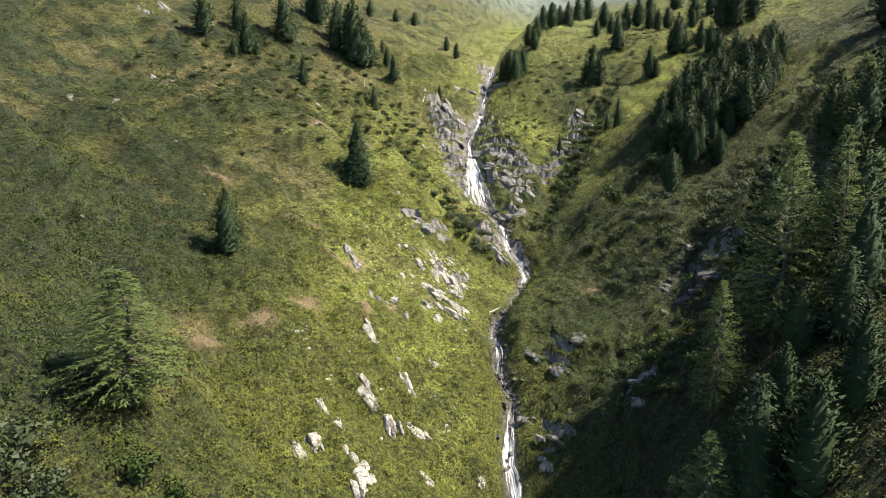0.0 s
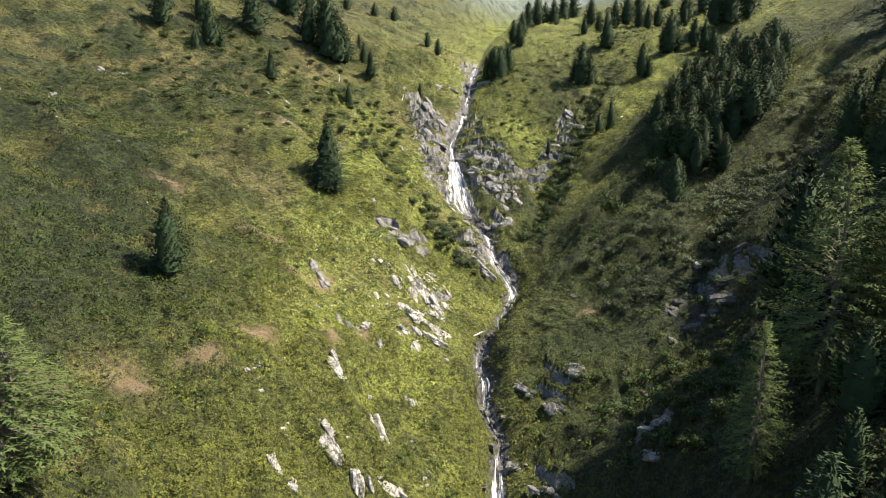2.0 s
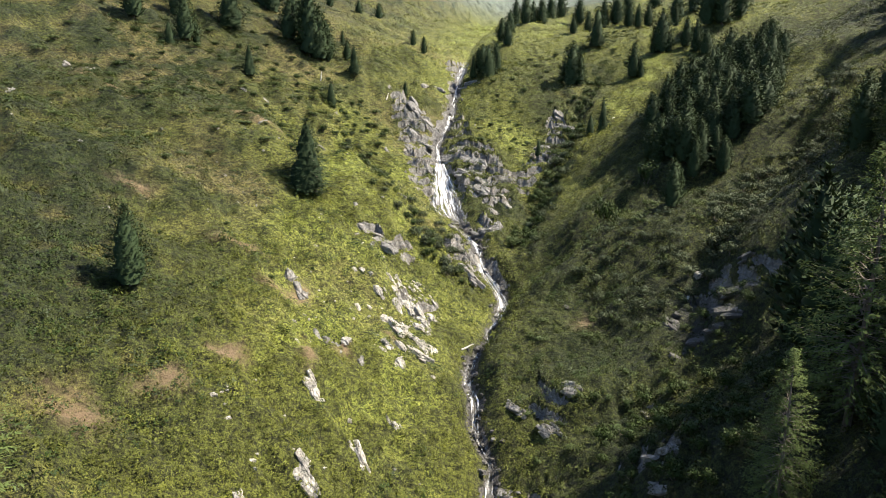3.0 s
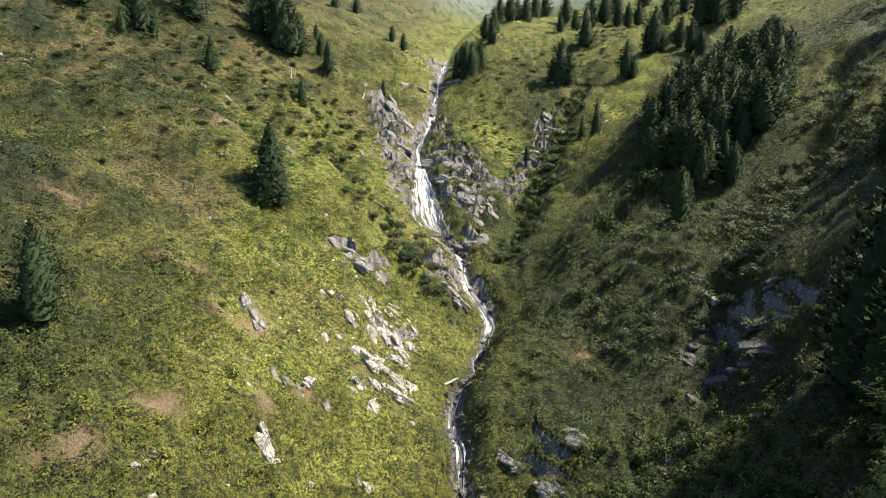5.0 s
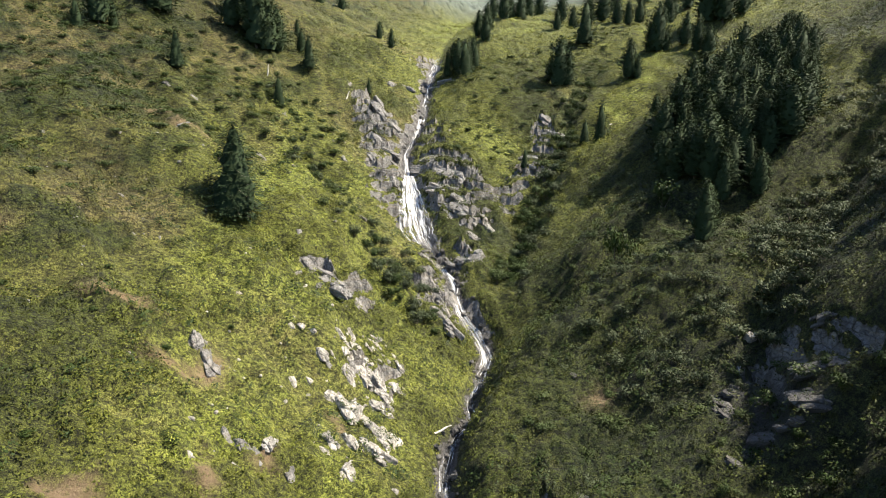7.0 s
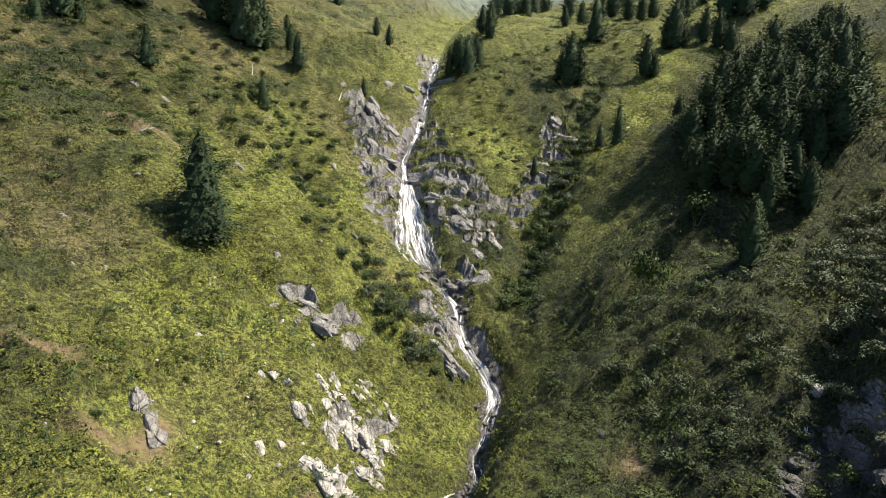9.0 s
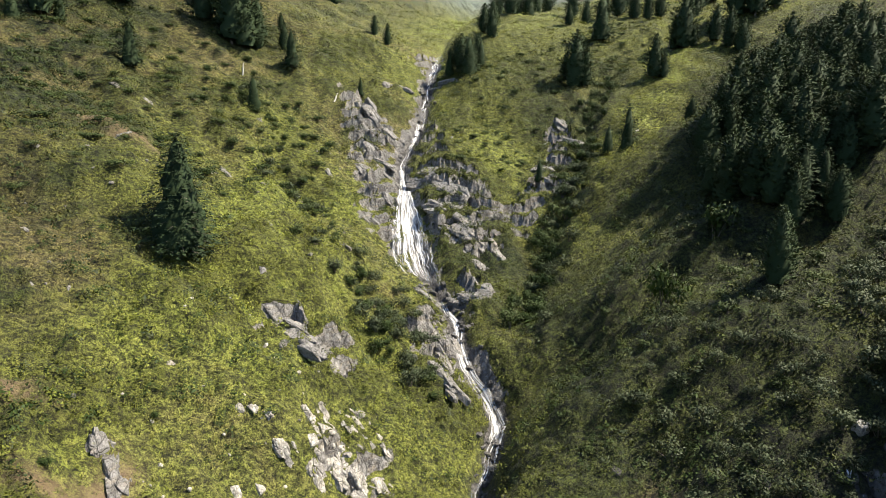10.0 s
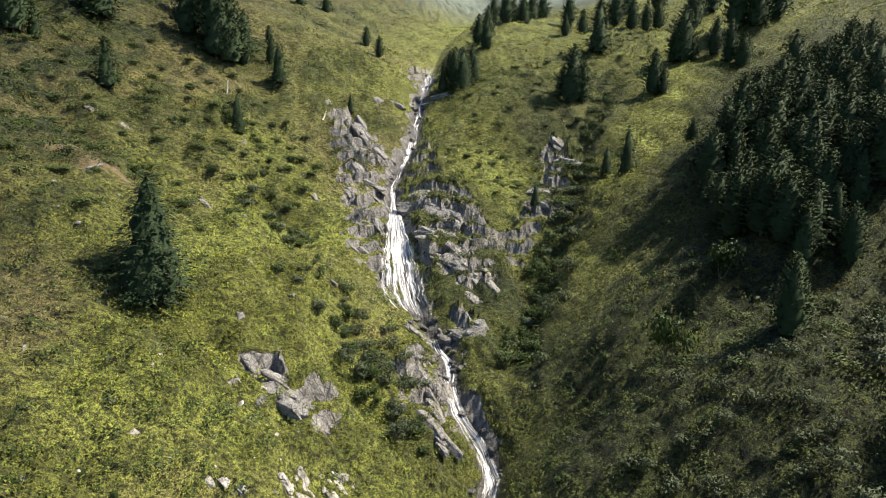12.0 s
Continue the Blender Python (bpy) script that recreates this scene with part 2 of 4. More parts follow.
RIGHT = np.array([
    (55, 10.2, 21.3, 32.0, 41.9, 51.8, 63.9, 99.0),
    (80, 2.5, 9.3, 19.0, 25.6, 34.0, 47.9, 90.6),
    (95, 2.7, 6.3, 7.9, 12.0, 22.7, 38.9, 86.4),
    (108, 4.1, 5.5, 5.3, 8.9, 21.9, 37.1, 81.5),
    (120, 5.2, 6.8, 8.0, 13.0, 22.4, 35.7, 75.0),
    (132, 5.0, 9.7, 14.8, 18.8, 22.6, 33.7, 67.8),
    (145, 2.3, 4.8, 11.0, 17.3, 23.7, 32.7, 61.1),
    (160, 1.4, 1.3, 4.4, 10.2, 18.5, 28.3, 56.4),
    (178, 2.4, 2.0, 1.1, 4.4, 13.3, 23.0, 51.2),
    (200, 2.4, 3.9, 3.2, 2.6, 6.1, 15.0, 42.5),
    (235, 1.9, 3.7, 4.6, 4.9, 5.0, 9.4, 28.0),
    (300, 2.7, 4.8, 5.2, 4.6, 5.1, 9.0, 24.5),
])
# crags: x, y, half-width across, half-length, strength
CRAGS = (
    (-1, 214, 3.5, 7, 0.8), (2, 206, 3.5, 9, 0.9), (2.5, 195, 4, 9, 0.95), (4, 185, 4, 8, 0.9), (6, 174, 3, 6, 0.7),
    (14, 192, 4, 8, 0.9), (19, 184, 4.5, 7, 0.9), (24, 180, 4.5, 4, 0.75), (20, 174, 3.5, 3.5, 0.7), (12.6, 179, 2.2, 5, 0.7))
CRAGS += (
    (42, 209, 2.6, 6, 0.85), (38.5, 201, 2.6, 6, 0.85), (34, 191, 3, 5, 0.85), (29.5, 184, 2.5, 4, 0.75), (14, 214, 2.5, 14, 0.7), (14, 255, 4, 7, 0.7),
    (11, 150.5, 2.6, 6, 1.0), (15, 160, 2, 2.5, 0.8), (17, 163, 2, 2, 0.7), (-6, 138.5, 3.6, 3.5, 0.9), (-2, 136.5, 2.5, 2.5, 0.7))
CRAGS += ((1.5, 124.5, 3.6, 5, 0.6), (42, 112, 2.5, 5, 0.55), (47, 105, 1.6, 3, 0.5), (27, 86, 2.5, 6, 0.6), (18, 101, 2, 3, 0.5), (16, 88, 3, 4, 0.5))
# gullies cut into the slopes: depth, half-width and the line
GULLIES = (
    (2.4, 2.6, ((22.5, 153), (28, 167), (35, 180), (43, 198), (51.5, 220), (57, 232))),
    (2.0, 2.4, ((92, 168), (78, 149), (67, 136.5), (59.5, 130), (45, 117), (39, 105), (33, 99), (24, 95))),
    (1.5, 3.2, ((-22, 203), (-15, 190), (-8, 168), (-2, 158), (5, 150))),
    (1.0, 2.2, ((-36, 190), (-27, 170), (-18, 152), (-8, 132))))
# single knolls and hollows: x, y, half-width across, half-length, height
FORMS = (
    (22, 178, 6, 7, 1.0), (2, 182, 5, 10, 1.0), (-8, 186, 4, 14, -1.0), (-14, 206, 5, 14, -1.2), (45, 114, 2.5, 8, -1.2), (-3, 126, 4, 5, 0.6), (-18.5, 145, 6, 7, -1.4))


def stream_x(y):
    wind = 1.7 * np.clip((y - 70) / 10, 0, 1) * np.clip((164 - y) / 6, 0, 1)
    return curve(STREAM[:, 0], STREAM[:, 1], y) + wind * (vnoise(y / 4.6, y * 0, 21) - 0.5)


def stream_z(y):
    return curve(STREAM[:, 0], STREAM[:, 2], y)


def gully(x, y):
    cut = np.zeros_like(x)
    for deep, wide, line in GULLIES:
        near = np.full_like(x, 1e9)
        for (x0, y0), (x1, y1) in zip(line, line[1:]):
            t = np.clip(((x - x0) * (x1 - x0) + (y - y0) * (y1 - y0)) / ((x1 - x0) ** 2 + (y1 - y0) ** 2), 0, 1)
            near = np.minimum(near, np.hypot(x - x0 - t * (x1 - x0), y - y0 - t * (y1 - y0)))
        cut = np.maximum(cut, deep * np.exp(-(near / wide) ** 2))
    return cut


def crag(x, y):
    wx, wy = x + 5 * (fbm(x / 4, y / 4, 3, 40) - 0.5), y + 6 * (fbm(x / 4, y / 4, 3, 50) - 0.5)
    best = np.zeros_like(x)
    for cx, cy, rx, ry, s in CRAGS:
        best = np.maximum(best, s * np.exp(-(((wx - cx) / (1.25 * rx)) ** 2 + ((wy - cy) / (1.2 * ry)) ** 2)))
    off = x - stream_x(y)
    bank = 0.62 * np.exp(-(off / 3.2) ** 2) * np.clip((y - 140) / 6, 0, 1) * np.clip((272 - y) / 8, 0, 1)
    return np.maximum(best, bank)


# worn scars of bare soil: x, y, half-width, half-length
SOILS = (
    (-30, 78, 3, 2), (-24, 84, 2.2, 1.6), (-15, 113, 1.6, 3.2), (-17, 110, 2.2, 1.4), (-27, 158, 4, 2), (-34, 161, 3.5, 1.6), (27, 117, 1.2, 2), (-24, 116, 3, 1.0), (-60, 158, 5, 2),
    (-12, 98, 1.0, 2.4), (-20, 92, 1.4, 1.4), (-8, 104, 0.9, 2.0), (-40, 121, 2.6, 1.0), (-34, 72, 2, 1.4), (-2, 112, 0.8, 2.2))


def soil_at(x, y):
    wx, wy = x + 3 * (fbm(x / 3, y / 3, 3, 41) - 0.5), y + 3 * (fbm(x / 3, y / 3, 3, 43) - 0.5)
    v = np.zeros_like(x)
    for cx, cy, rx, ry in SOILS:
        v = np.maximum(v, np.exp(-(((wx - cx) / (0.95 * rx)) ** 2 + ((wy - cy) / (0.95 * ry)) ** 2)))
    return v


def meadow(x, y):
    """The smooth bright meadow beyond the side gully."""
    u = (x - 58 - 0.55 * (y - 205)) / 10
    return np.exp(-(u ** 2 + ((y - 208) / 34) ** 2))


def lush_lit_at(x, y):
    """Fresh herbs on the damp flank above the torrent; leaner, drier growth higher up. Also paints sunlit ground
    brighter and the outer slope dimmer.
    """
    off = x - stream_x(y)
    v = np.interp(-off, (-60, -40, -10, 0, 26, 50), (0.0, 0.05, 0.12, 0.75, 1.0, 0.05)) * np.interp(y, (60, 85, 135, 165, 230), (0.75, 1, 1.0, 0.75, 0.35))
    # these bumps brighten meadow, spur and flank in colour, as if in fuller sun
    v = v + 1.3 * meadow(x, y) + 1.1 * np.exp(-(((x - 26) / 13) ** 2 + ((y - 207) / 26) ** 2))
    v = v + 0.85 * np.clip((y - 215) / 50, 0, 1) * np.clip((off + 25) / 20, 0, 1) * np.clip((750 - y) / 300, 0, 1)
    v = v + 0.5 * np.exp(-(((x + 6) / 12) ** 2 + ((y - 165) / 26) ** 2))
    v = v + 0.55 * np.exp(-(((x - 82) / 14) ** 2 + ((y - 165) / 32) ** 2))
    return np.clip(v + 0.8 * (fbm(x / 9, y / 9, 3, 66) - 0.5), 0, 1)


def land(x, y, rough=True):
    """The height of the ground."""
    x, y = np.atleast_1d(np.asarray(x, float)), np.atleast_1d(np.asarray(y, float))
    off = x - stream_x(y)
    rise = np.zeros_like(x)
    for side, at, table, beyond in ((-1, LEFT_AT, LEFT, 0.40), (1, RIGHT_AT, RIGHT, 0.42)):
        sel = off * side > 0
        if not sel.any():
            continue
        knots = np.array(at, float)
        rows = curve(table[:, 0], np.vstack([np.zeros(len(table)), table[:, 1:].T]), y[sel])
        m = slopes(knots, rows.T)
        o = off[sel] * side
        q = np.minimum(o, knots[-1])
        i = np.clip(np.searchsorted(knots, q) - 1, 0, len(knots) - 2)
        h, k = knots[i + 1] - knots[i], np.arange(len(i))
        rise[sel] = hermite((q - knots[i]) / h, h, rows[i, k], rows[i + 1, k], m[k, i], m[k, i + 1])
        rise[sel] += beyond * np.clip(o - knots[-1], 0, 900)
    z = stream_z(y) + rise
    for cx, cy, rx, ry, high in FORMS:
        z = z + high * np.exp(-(((x - cx) / rx) ** 2 + ((y - cy) / ry) ** 2)) * np.clip(np.abs(off) / 4, 0, 1)
    if rough:
        calm = np.clip((np.abs(off) - 1.0) / 8, 0.0, 1)
        far = 1 + np.clip((np.hypot(x, y) - 300) / 150, 0, 12)
        z = z + calm * far * (3.0 * (fbm(x / (19 * far), y / (19 * far), 3, 1) - 0.5) + 2.2 * (fbm(x / 5.5, y / 7, 3, 5) - 0.5))
        # ribs and runnels down the fall line
        side = np.where(off < 0, 1.0, -0.55)
        z = z + np.clip((np.abs(off) - 3) / 12, 0, 1) * 5.0 * (fbm((0.6 * side * x + 0.8 * y) / 6.5 + 0.15 * fbm(x / 9, y / 9, 2, 13), (0.8 * x - 0.6 * side * y) / 24, 3, 15) - 0.5)
        z = z + np.clip(calm * 3, 0, 1) * 0.75 * (fbm(x / 2.1, y / 2.1, 2, 9) - 0.5) * (1 - 0.7 * np.clip(meadow(x, y), 0, 1))
        z = z - gully(x, y) * np.clip((np.abs(off) - 1) / 5, 0, 1) * (0.7 + 0.6 * fbm(x / 4, y / 4, 2, 23))
        # broken ledges on the crags
        c = crag(x, y)
        # broken beds that dip across the slope, cut by joints
        u, v = 0.75 * x + 0.66 * z, 0.8 * y - 0.5 * x
        wu, wv = u + 2.5 * fbm(x / 7, y / 7, 3, 27), v + 2.5 * fbm(x / 6, y / 6, 3, 31)
        ridge = 1 - 2 * np.abs(fbm(wu / 1.5, wv / 5.5, 3, 35) - 0.5) * 2
        slab = np.floor(wu / 1.5 + 0.8 * vnoise(wv / 2.6, wu / 6, 37))
        heave = lattice(slab, np.floor(wv / 2.3 + lattice(slab, slab * 0, 38) * 3), 39) - 0.5
        z = z + np.clip(c * 1.6 - 0.15, 0, 1) * np.clip(np.abs(off) / 2.5, 0.2, 1) * (0.8 * (ridge - 0.5) + 1.1 * heave)
        z = z + np.clip(c * 1.6 - 0.15, 0, 1) * 1.3 * (fbm(x / 1.1, y / 1.1, 2, 44) - 0.5)
        # ledges: turf treads and rock risers
        q = z / 2.3 + 1.6 * fbm(x / 8, y / 8, 3, 46)
        tread = q - np.floor(q)
        up = np.clip((tread - 0.55) / 0.45, 0, 1)
        z = z + np.clip(c * 1.8 - 0.2, 0, 1) * np.clip(np.abs(off) / 3 - 0.3, 0, 1) * 2.3 * (up * up * (3 - 2 * up) - tread + 0.25)
        # the torrent's bed is cut in
        z = z - 0.7 * np.exp(-(off / 1.3) ** 2)
    return z
# ---- end of land ----


def link_mesh(name, verts, faces, material, attrs=None, smooth=False, normals=None):
    """One mesh object from arrays: verts (N, 3), faces (M, 3 or 4)."""
    me = bpy.data.meshes.new(name)
    verts, faces = np.asarray(verts, np.float32), np.asarray(faces, np.int32)
    k = faces.shape[1]
    me.vertices.add(len(verts)), me.loops.add(faces.size), me.polygons.add(len(faces))
    me.vertices.foreach_set("co", verts.ravel())
    me.loops.foreach_set("vertex_index", faces.ravel())
    me.polygons.foreach_set("loop_start", np.arange(0, faces.size, k, dtype=np.int32))
    me.polygons.foreach_set("use_smooth", np.broadcast_to(smooth, len(faces)).astype(bool))
    for key, v in (attrs or {}).items():
        v = np.asarray(v, np.float32)
        a = me.attributes.new(key, 'FLOAT' if v.ndim == 1 else 'FLOAT_VECTOR', 'POINT')
        a.data.foreach_set("value" if v.ndim == 1 else "vector", v.ravel())
    me.materials.append(material)
    me.update(calc_edges=True)
    if normals is not None:
        me.normals_split_custom_set_from_vertices(normals.astype(np.float32))
    return new(name, me)


def spaced(lo, a, b, hi, step, grow):
    """Grid lines from lo to hi: even between a and b, growing wider outside."""
    mid = list(np.arange(a, b + step / 2, step))
    s, v = step, b
    while v < hi:
        s = min(s * grow, max(1.0, 0.045 * (v - b - 20)))
        v += s
        mid.append(v)
    s, v = step, a
    while v > lo:
        s = min(s * grow, max(1.0, 0.045 * (a - v - 50)))
        v -= s
        mid.insert(0, v)
    return np.array(mid)


def cover_density(x, y):
    """How bushy the ground is: thick near the torrent, patchy on the sunny turf; thick on the shaded side, where its
    dark colour also deepens the shade.
    """
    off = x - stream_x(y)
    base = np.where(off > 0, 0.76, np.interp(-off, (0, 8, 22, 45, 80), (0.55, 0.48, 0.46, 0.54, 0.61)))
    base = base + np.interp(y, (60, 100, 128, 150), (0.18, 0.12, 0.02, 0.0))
    # thinner or thicker dark cover here also lightens or dims whole areas
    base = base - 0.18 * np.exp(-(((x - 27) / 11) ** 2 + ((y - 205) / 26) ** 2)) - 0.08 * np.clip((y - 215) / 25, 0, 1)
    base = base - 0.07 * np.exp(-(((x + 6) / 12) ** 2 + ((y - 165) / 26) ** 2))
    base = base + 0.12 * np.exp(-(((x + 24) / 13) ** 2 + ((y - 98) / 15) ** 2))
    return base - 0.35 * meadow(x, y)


def patches(x, y, seed):
    """Patches drawn out along the contour lines of each side."""
    side = np.where(x < stream_x(y), 1.0, -0.6)
    along, down = 0.6 * x + 0.8 * side * y, 0.8 * x - 0.6 * side * y
    return fbm(along / 10, down / 4.5, 4, seed) + 0.3 * (fbm(x / 1.8, y / 1.8, 2, seed + 5) - 0.5)


def heath_at(x, y):
    return np.clip((cover_density(x, y) - patches(x, y, 80)) * 6 + 0.2, 0, 1)


def dry_at(x, y):
    v = np.clip((fbm(x / 16, y / 22, 3, 60) - 0.42) * 4, 0, 1) * np.where(x < stream_x(y), 1.0, 0.12)
    return v * np.clip((320 - y) / 60, 0, 1)


gx, gy = spaced(-1500, -34, 50, 1500, 0.38, 1.3), spaced(-500, 72, 208, 2600, 0.38, 1.3)
GX, GY = np.meshgrid(gx, gy)
flat_x, flat_y = GX.ravel(), GY.ravel()
nx, ny = len(gx), len(gy)
cell = (np.arange(ny - 1)[:, None] * nx + np.arange(nx - 1)).ravel()
goff = flat_x - stream_x(flat_y)
GZ = land(flat_x, flat_y)
bare = crag(flat_x, flat_y)
fall_y, fall_x = np.gradient(GZ.reshape(ny, nx), gy, gx)
steep = np.hypot(fall_x, fall_y).ravel()
# rock shows on the steep risers of the crags, turf holds on their treads
ROCK = 0.72 * bare + (0.5 * np.clip((steep - 0.85) / 0.6, -0.7, 1) + 0.7 * (fbm(flat_x / 2.7, flat_y / 2.7, 3, 70) - 0.5)) * np.clip(bare * 3, 0, 1)
bed = np.exp(-(goff / 1.45) ** 2) * (flat_y < 262) * np.clip(0.25 + 1.3 * fbm(flat_x / 1.6, flat_y / 1.6, 2, 97), 0, 1)
heathy = heath_at(flat_x, flat_y) * (ROCK < 0.45)
# mounds of dwarf shrubs and tussocks
GZ = GZ + np.clip(np.abs(goff) / 2 - 0.7, 0, 1) * np.clip((330 - flat_y) / 60, 0, 1) * (heathy * (0.1 + 1.1 * fbm(flat_x / 1.5, flat_y / 1.5, 2, 72)) + 0.45 * (fbm(flat_x / 1.0, flat_y / 1.0, 2, 73) - 0.5))
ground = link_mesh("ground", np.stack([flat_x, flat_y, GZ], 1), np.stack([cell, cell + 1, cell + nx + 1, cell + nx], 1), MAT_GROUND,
                   {"heath": heathy, "far_haze": np.clip((flat_y - 560) / 350, 0, 1), "rock": np.maximum(ROCK, bed * 0.9), "soil": soil_at(flat_x, flat_y), "dry": dry_at(flat_x, flat_y),
                    "lush_lit": lush_lit_at(flat_x, flat_y), "wet": np.clip(np.maximum(bed * 1.2 - 0.1, 0.9 * np.exp(-((flat_x - 40.5) / 3.2) ** 2 - ((flat_y - 106) / 6) ** 2)), 0, 0.9)}, np.maximum(ROCK, bed)[cell] < 0.42)
tagged(ground, "steep alpine valley slopes with green and dry turf", "ground", kind="structure")


def rocky(x, y):
    """How bare the rock lies, read off the ground's grid."""
    return ROCK[np.clip(np.searchsorted(gy, y), 0, ny - 1) * nx + np.clip(np.searchsorted(gx, x), 0, nx - 1)]


def ground_z(x, y):
    """Heights on the finished ground, read off its grid."""
    i, j = np.clip(np.searchsorted(gx, x) - 1, 0, nx - 2), np.clip(np.searchsorted(gy, y) - 1, 0, ny - 2)
    u, v = (x - gx[i]) / (gx[i + 1] - gx[i]), (y - gy[j]) / (gy[j + 1] - gy[j])
    k = j * nx + i
    return (GZ[k] * (1 - u) + GZ[k + 1] * u) * (1 - v) + (GZ[k + nx] * (1 - u) + GZ[k + nx + 1] * u) * v


# ---- plants ----
rng = np.random.default_rng(7)


def ground_at(x, y):
    return float(ground_z(x, y))


def part(name, verts, faces, material, parent, attrs=None, smooth=False, label="", normals=None):
    ob = link_mesh(name, verts, faces, material, attrs, smooth, normals)
    ob.parent = parent
    return tagged(ob, label)


def tube(points, radii, sides=7):
    """A tapering limb along points."""
    verts, faces = [], []
    for k, (p, r) in enumerate(zip(points, radii)):
        for s in range(sides):
            a = 2 * math.pi * s / sides
            verts.append((p[0] + r * math.cos(a), p[1] + r * math.sin(a), p[2]))
        if k:
            b, o = (k - 1) * sides, k * sides
            faces += [(b + s, b + (s + 1) % sides, o + (s + 1) % sides, o + s) for s in range(sides)]
    return np.array(verts), np.array(faces)


def limbs(chains, sides=5):
    allv, allf, n = [], [], 0
    for points, radii in chains:
        v, f = tube(points, radii, sides)
        allv.append(v), allf.append(f + n)
        n += len(v)
    return np.vstack(allv), np.vstack(allf)


def unit(v):
    return v / np.maximum(np.linalg.norm(v, axis=-1, keepdims=True), 1e-6)


def sprays(base, way, side, length, width, tone, out, leafy_face=0.45):
    """Pointed leaf triangles that face outwards: base points, directions, side and outward vectors."""
    face = np.cross(side, way)
    turned = np.where((face * out).sum(1) < 0, -1.0, 1.0)[:, None]
    side, face = side * turned, unit(face * turned)
    bent = np.repeat(unit(out + leafy_face * face), 3, 0)
    v = np.stack([base - side * width[:, None], base + side * width[:, None], base + way * length[:, None]], 1).reshape(-1, 3)
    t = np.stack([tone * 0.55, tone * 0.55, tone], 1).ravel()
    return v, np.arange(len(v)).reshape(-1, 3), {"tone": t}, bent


def crown_profile(kind, f):
    if kind == "pine":
        return np.minimum(1.0, 0.62 + 1.6 * f) * np.maximum(1 - f ** 1.8, 0.0) ** 0.85
    if kind == "spruce":
        return np.minimum(1.0, 0.75 + 3 * f) * (1 - f) ** 0.68 + 0.03
    return np.minimum(1.0, 0.45 + 2.2 * f) * (1 - f) ** 0.8 + 0.04


def build_conifer(kind, h, r, seed, levels, per, points, size, lean=0.0, gaps=0.12):
    """Branches in whorls round the trunk, each with needle sprays along it. Gives crown and limb arrays."""
    g = np.random.default_rng(seed)
    low = {"pine": 0.05, "spruce": 0.04, "larch": 0.10}[kind]
    B, W, S, L, T = [], [], [], [], []
    chains = [([(0, 0, -0.6), (0.02 * h * lean, 0, 0.33 * h), (0.03 * h * lean, 0, 0.7 * h), (0, 0, 0.985 * h)], [0.034 * h ** 0.9 * 0.62, 0.024 * h ** 0.9 * 0.6, 0.012 * h ** 0.9 * 0.6, 0.01])]
    lumps = g.uniform(0.72, 1.18, (7, 9))
    for k in range(levels):
        f = (k + g.uniform(-0.4, 0.4)) / (levels - 1)
        f = min(max(f, 0.0), 1.0)
        z = h * (low + (0.98 - low) * f)
        R = r * crown_profile(kind, np.array(f))
        n = max(3, int(round(per * (0.45 + 0.55 * R / r))))
        for b in range(n):
            a = 2 * math.pi * (b + g.uniform(-0.4, 0.4)) / n + k * 2.4
            if g.random() < gaps:
                continue
            lump = lumps[min(6, int(f * 7)), int((a / (2 * math.pi)) % 1 * 9)]
            length = R * lump * g.uniform(0.85, 1.1) + 0.12
            rise = {"pine": g.uniform(0.15, 0.6) + 0.5 * f, "spruce": g.uniform(-0.35, 0.0) + 0.5 * f, "larch": g.uniform(-0.25, 0.12) + 0.4 * f}[kind]
            out = np.array([math.cos(a), math.sin(a), rise])
            out /= np.linalg.norm(out)
            side = np.array([-math.sin(a), math.cos(a), 0.0])
            tip = np.array([0, 0, z]) + out * length
            if kind != "pine" or g.random() < 0.3:
                g.random() < 0.5 and chains.append(([(0, 0, z), tuple(np.array([0, 0, z]) + out * length * 0.85)], [0.012 * h ** 0.7 * (1 - f) + 0.01, 0.008]))
            m = max(2, int(round(points * (0.4 + 0.6 * length / r))))
            s = np.linspace(0.28, 1.0, m) + g.uniform(-0.05, 0.05, m)
            for q in s:
                p = np.array([0, 0, z]) + out * length * q
                for w in (-1, 0, 1):
                    droop = {"pine": g.uniform(0.0, 0.7), "spruce": g.uniform(-0.7, 0.05), "larch": g.uniform(-0.9, 0.15)}[kind]
                    d = out * g.uniform(0.5, 1.0) + side * w * g.uniform(0.6, 1.1) + np.array([0, 0, droop]) + g.normal(0, 0.15, 3)
                    d /= np.linalg.norm(d)
                    sd = np.cross(d, g.normal(0, 0.5, 3) + np.array([0, 0, 1.0]))
                    sd /= np.linalg.norm(sd) + 1e-6
                    B.append(p + g.normal(0, 0.06, 3)), W.append(d), S.append(sd)
                    L.append(size * g.uniform(0.6, 1.25) * (0.7 + 0.3 * (1 - f)))
                    # tone rises outward: shade near the trunk, put into the needles' colour
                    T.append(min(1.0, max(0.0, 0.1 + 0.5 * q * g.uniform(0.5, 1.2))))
    L = np.array(L)
    wide = {"pine": 0.30, "spruce": 0.25, "larch": 0.17}[kind]
    B = np.array(B)
    away = unit(B * np.array([1, 1, 0]) + np.array([0, 0, 0.28 * r]) + 0.35 * np.array(W))
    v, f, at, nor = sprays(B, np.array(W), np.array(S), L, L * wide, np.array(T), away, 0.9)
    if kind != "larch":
        # an added closed shell: the shade inside the crown, put into its dark tone
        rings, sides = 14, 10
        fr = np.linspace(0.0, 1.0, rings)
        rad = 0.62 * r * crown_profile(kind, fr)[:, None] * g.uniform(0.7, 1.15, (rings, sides))
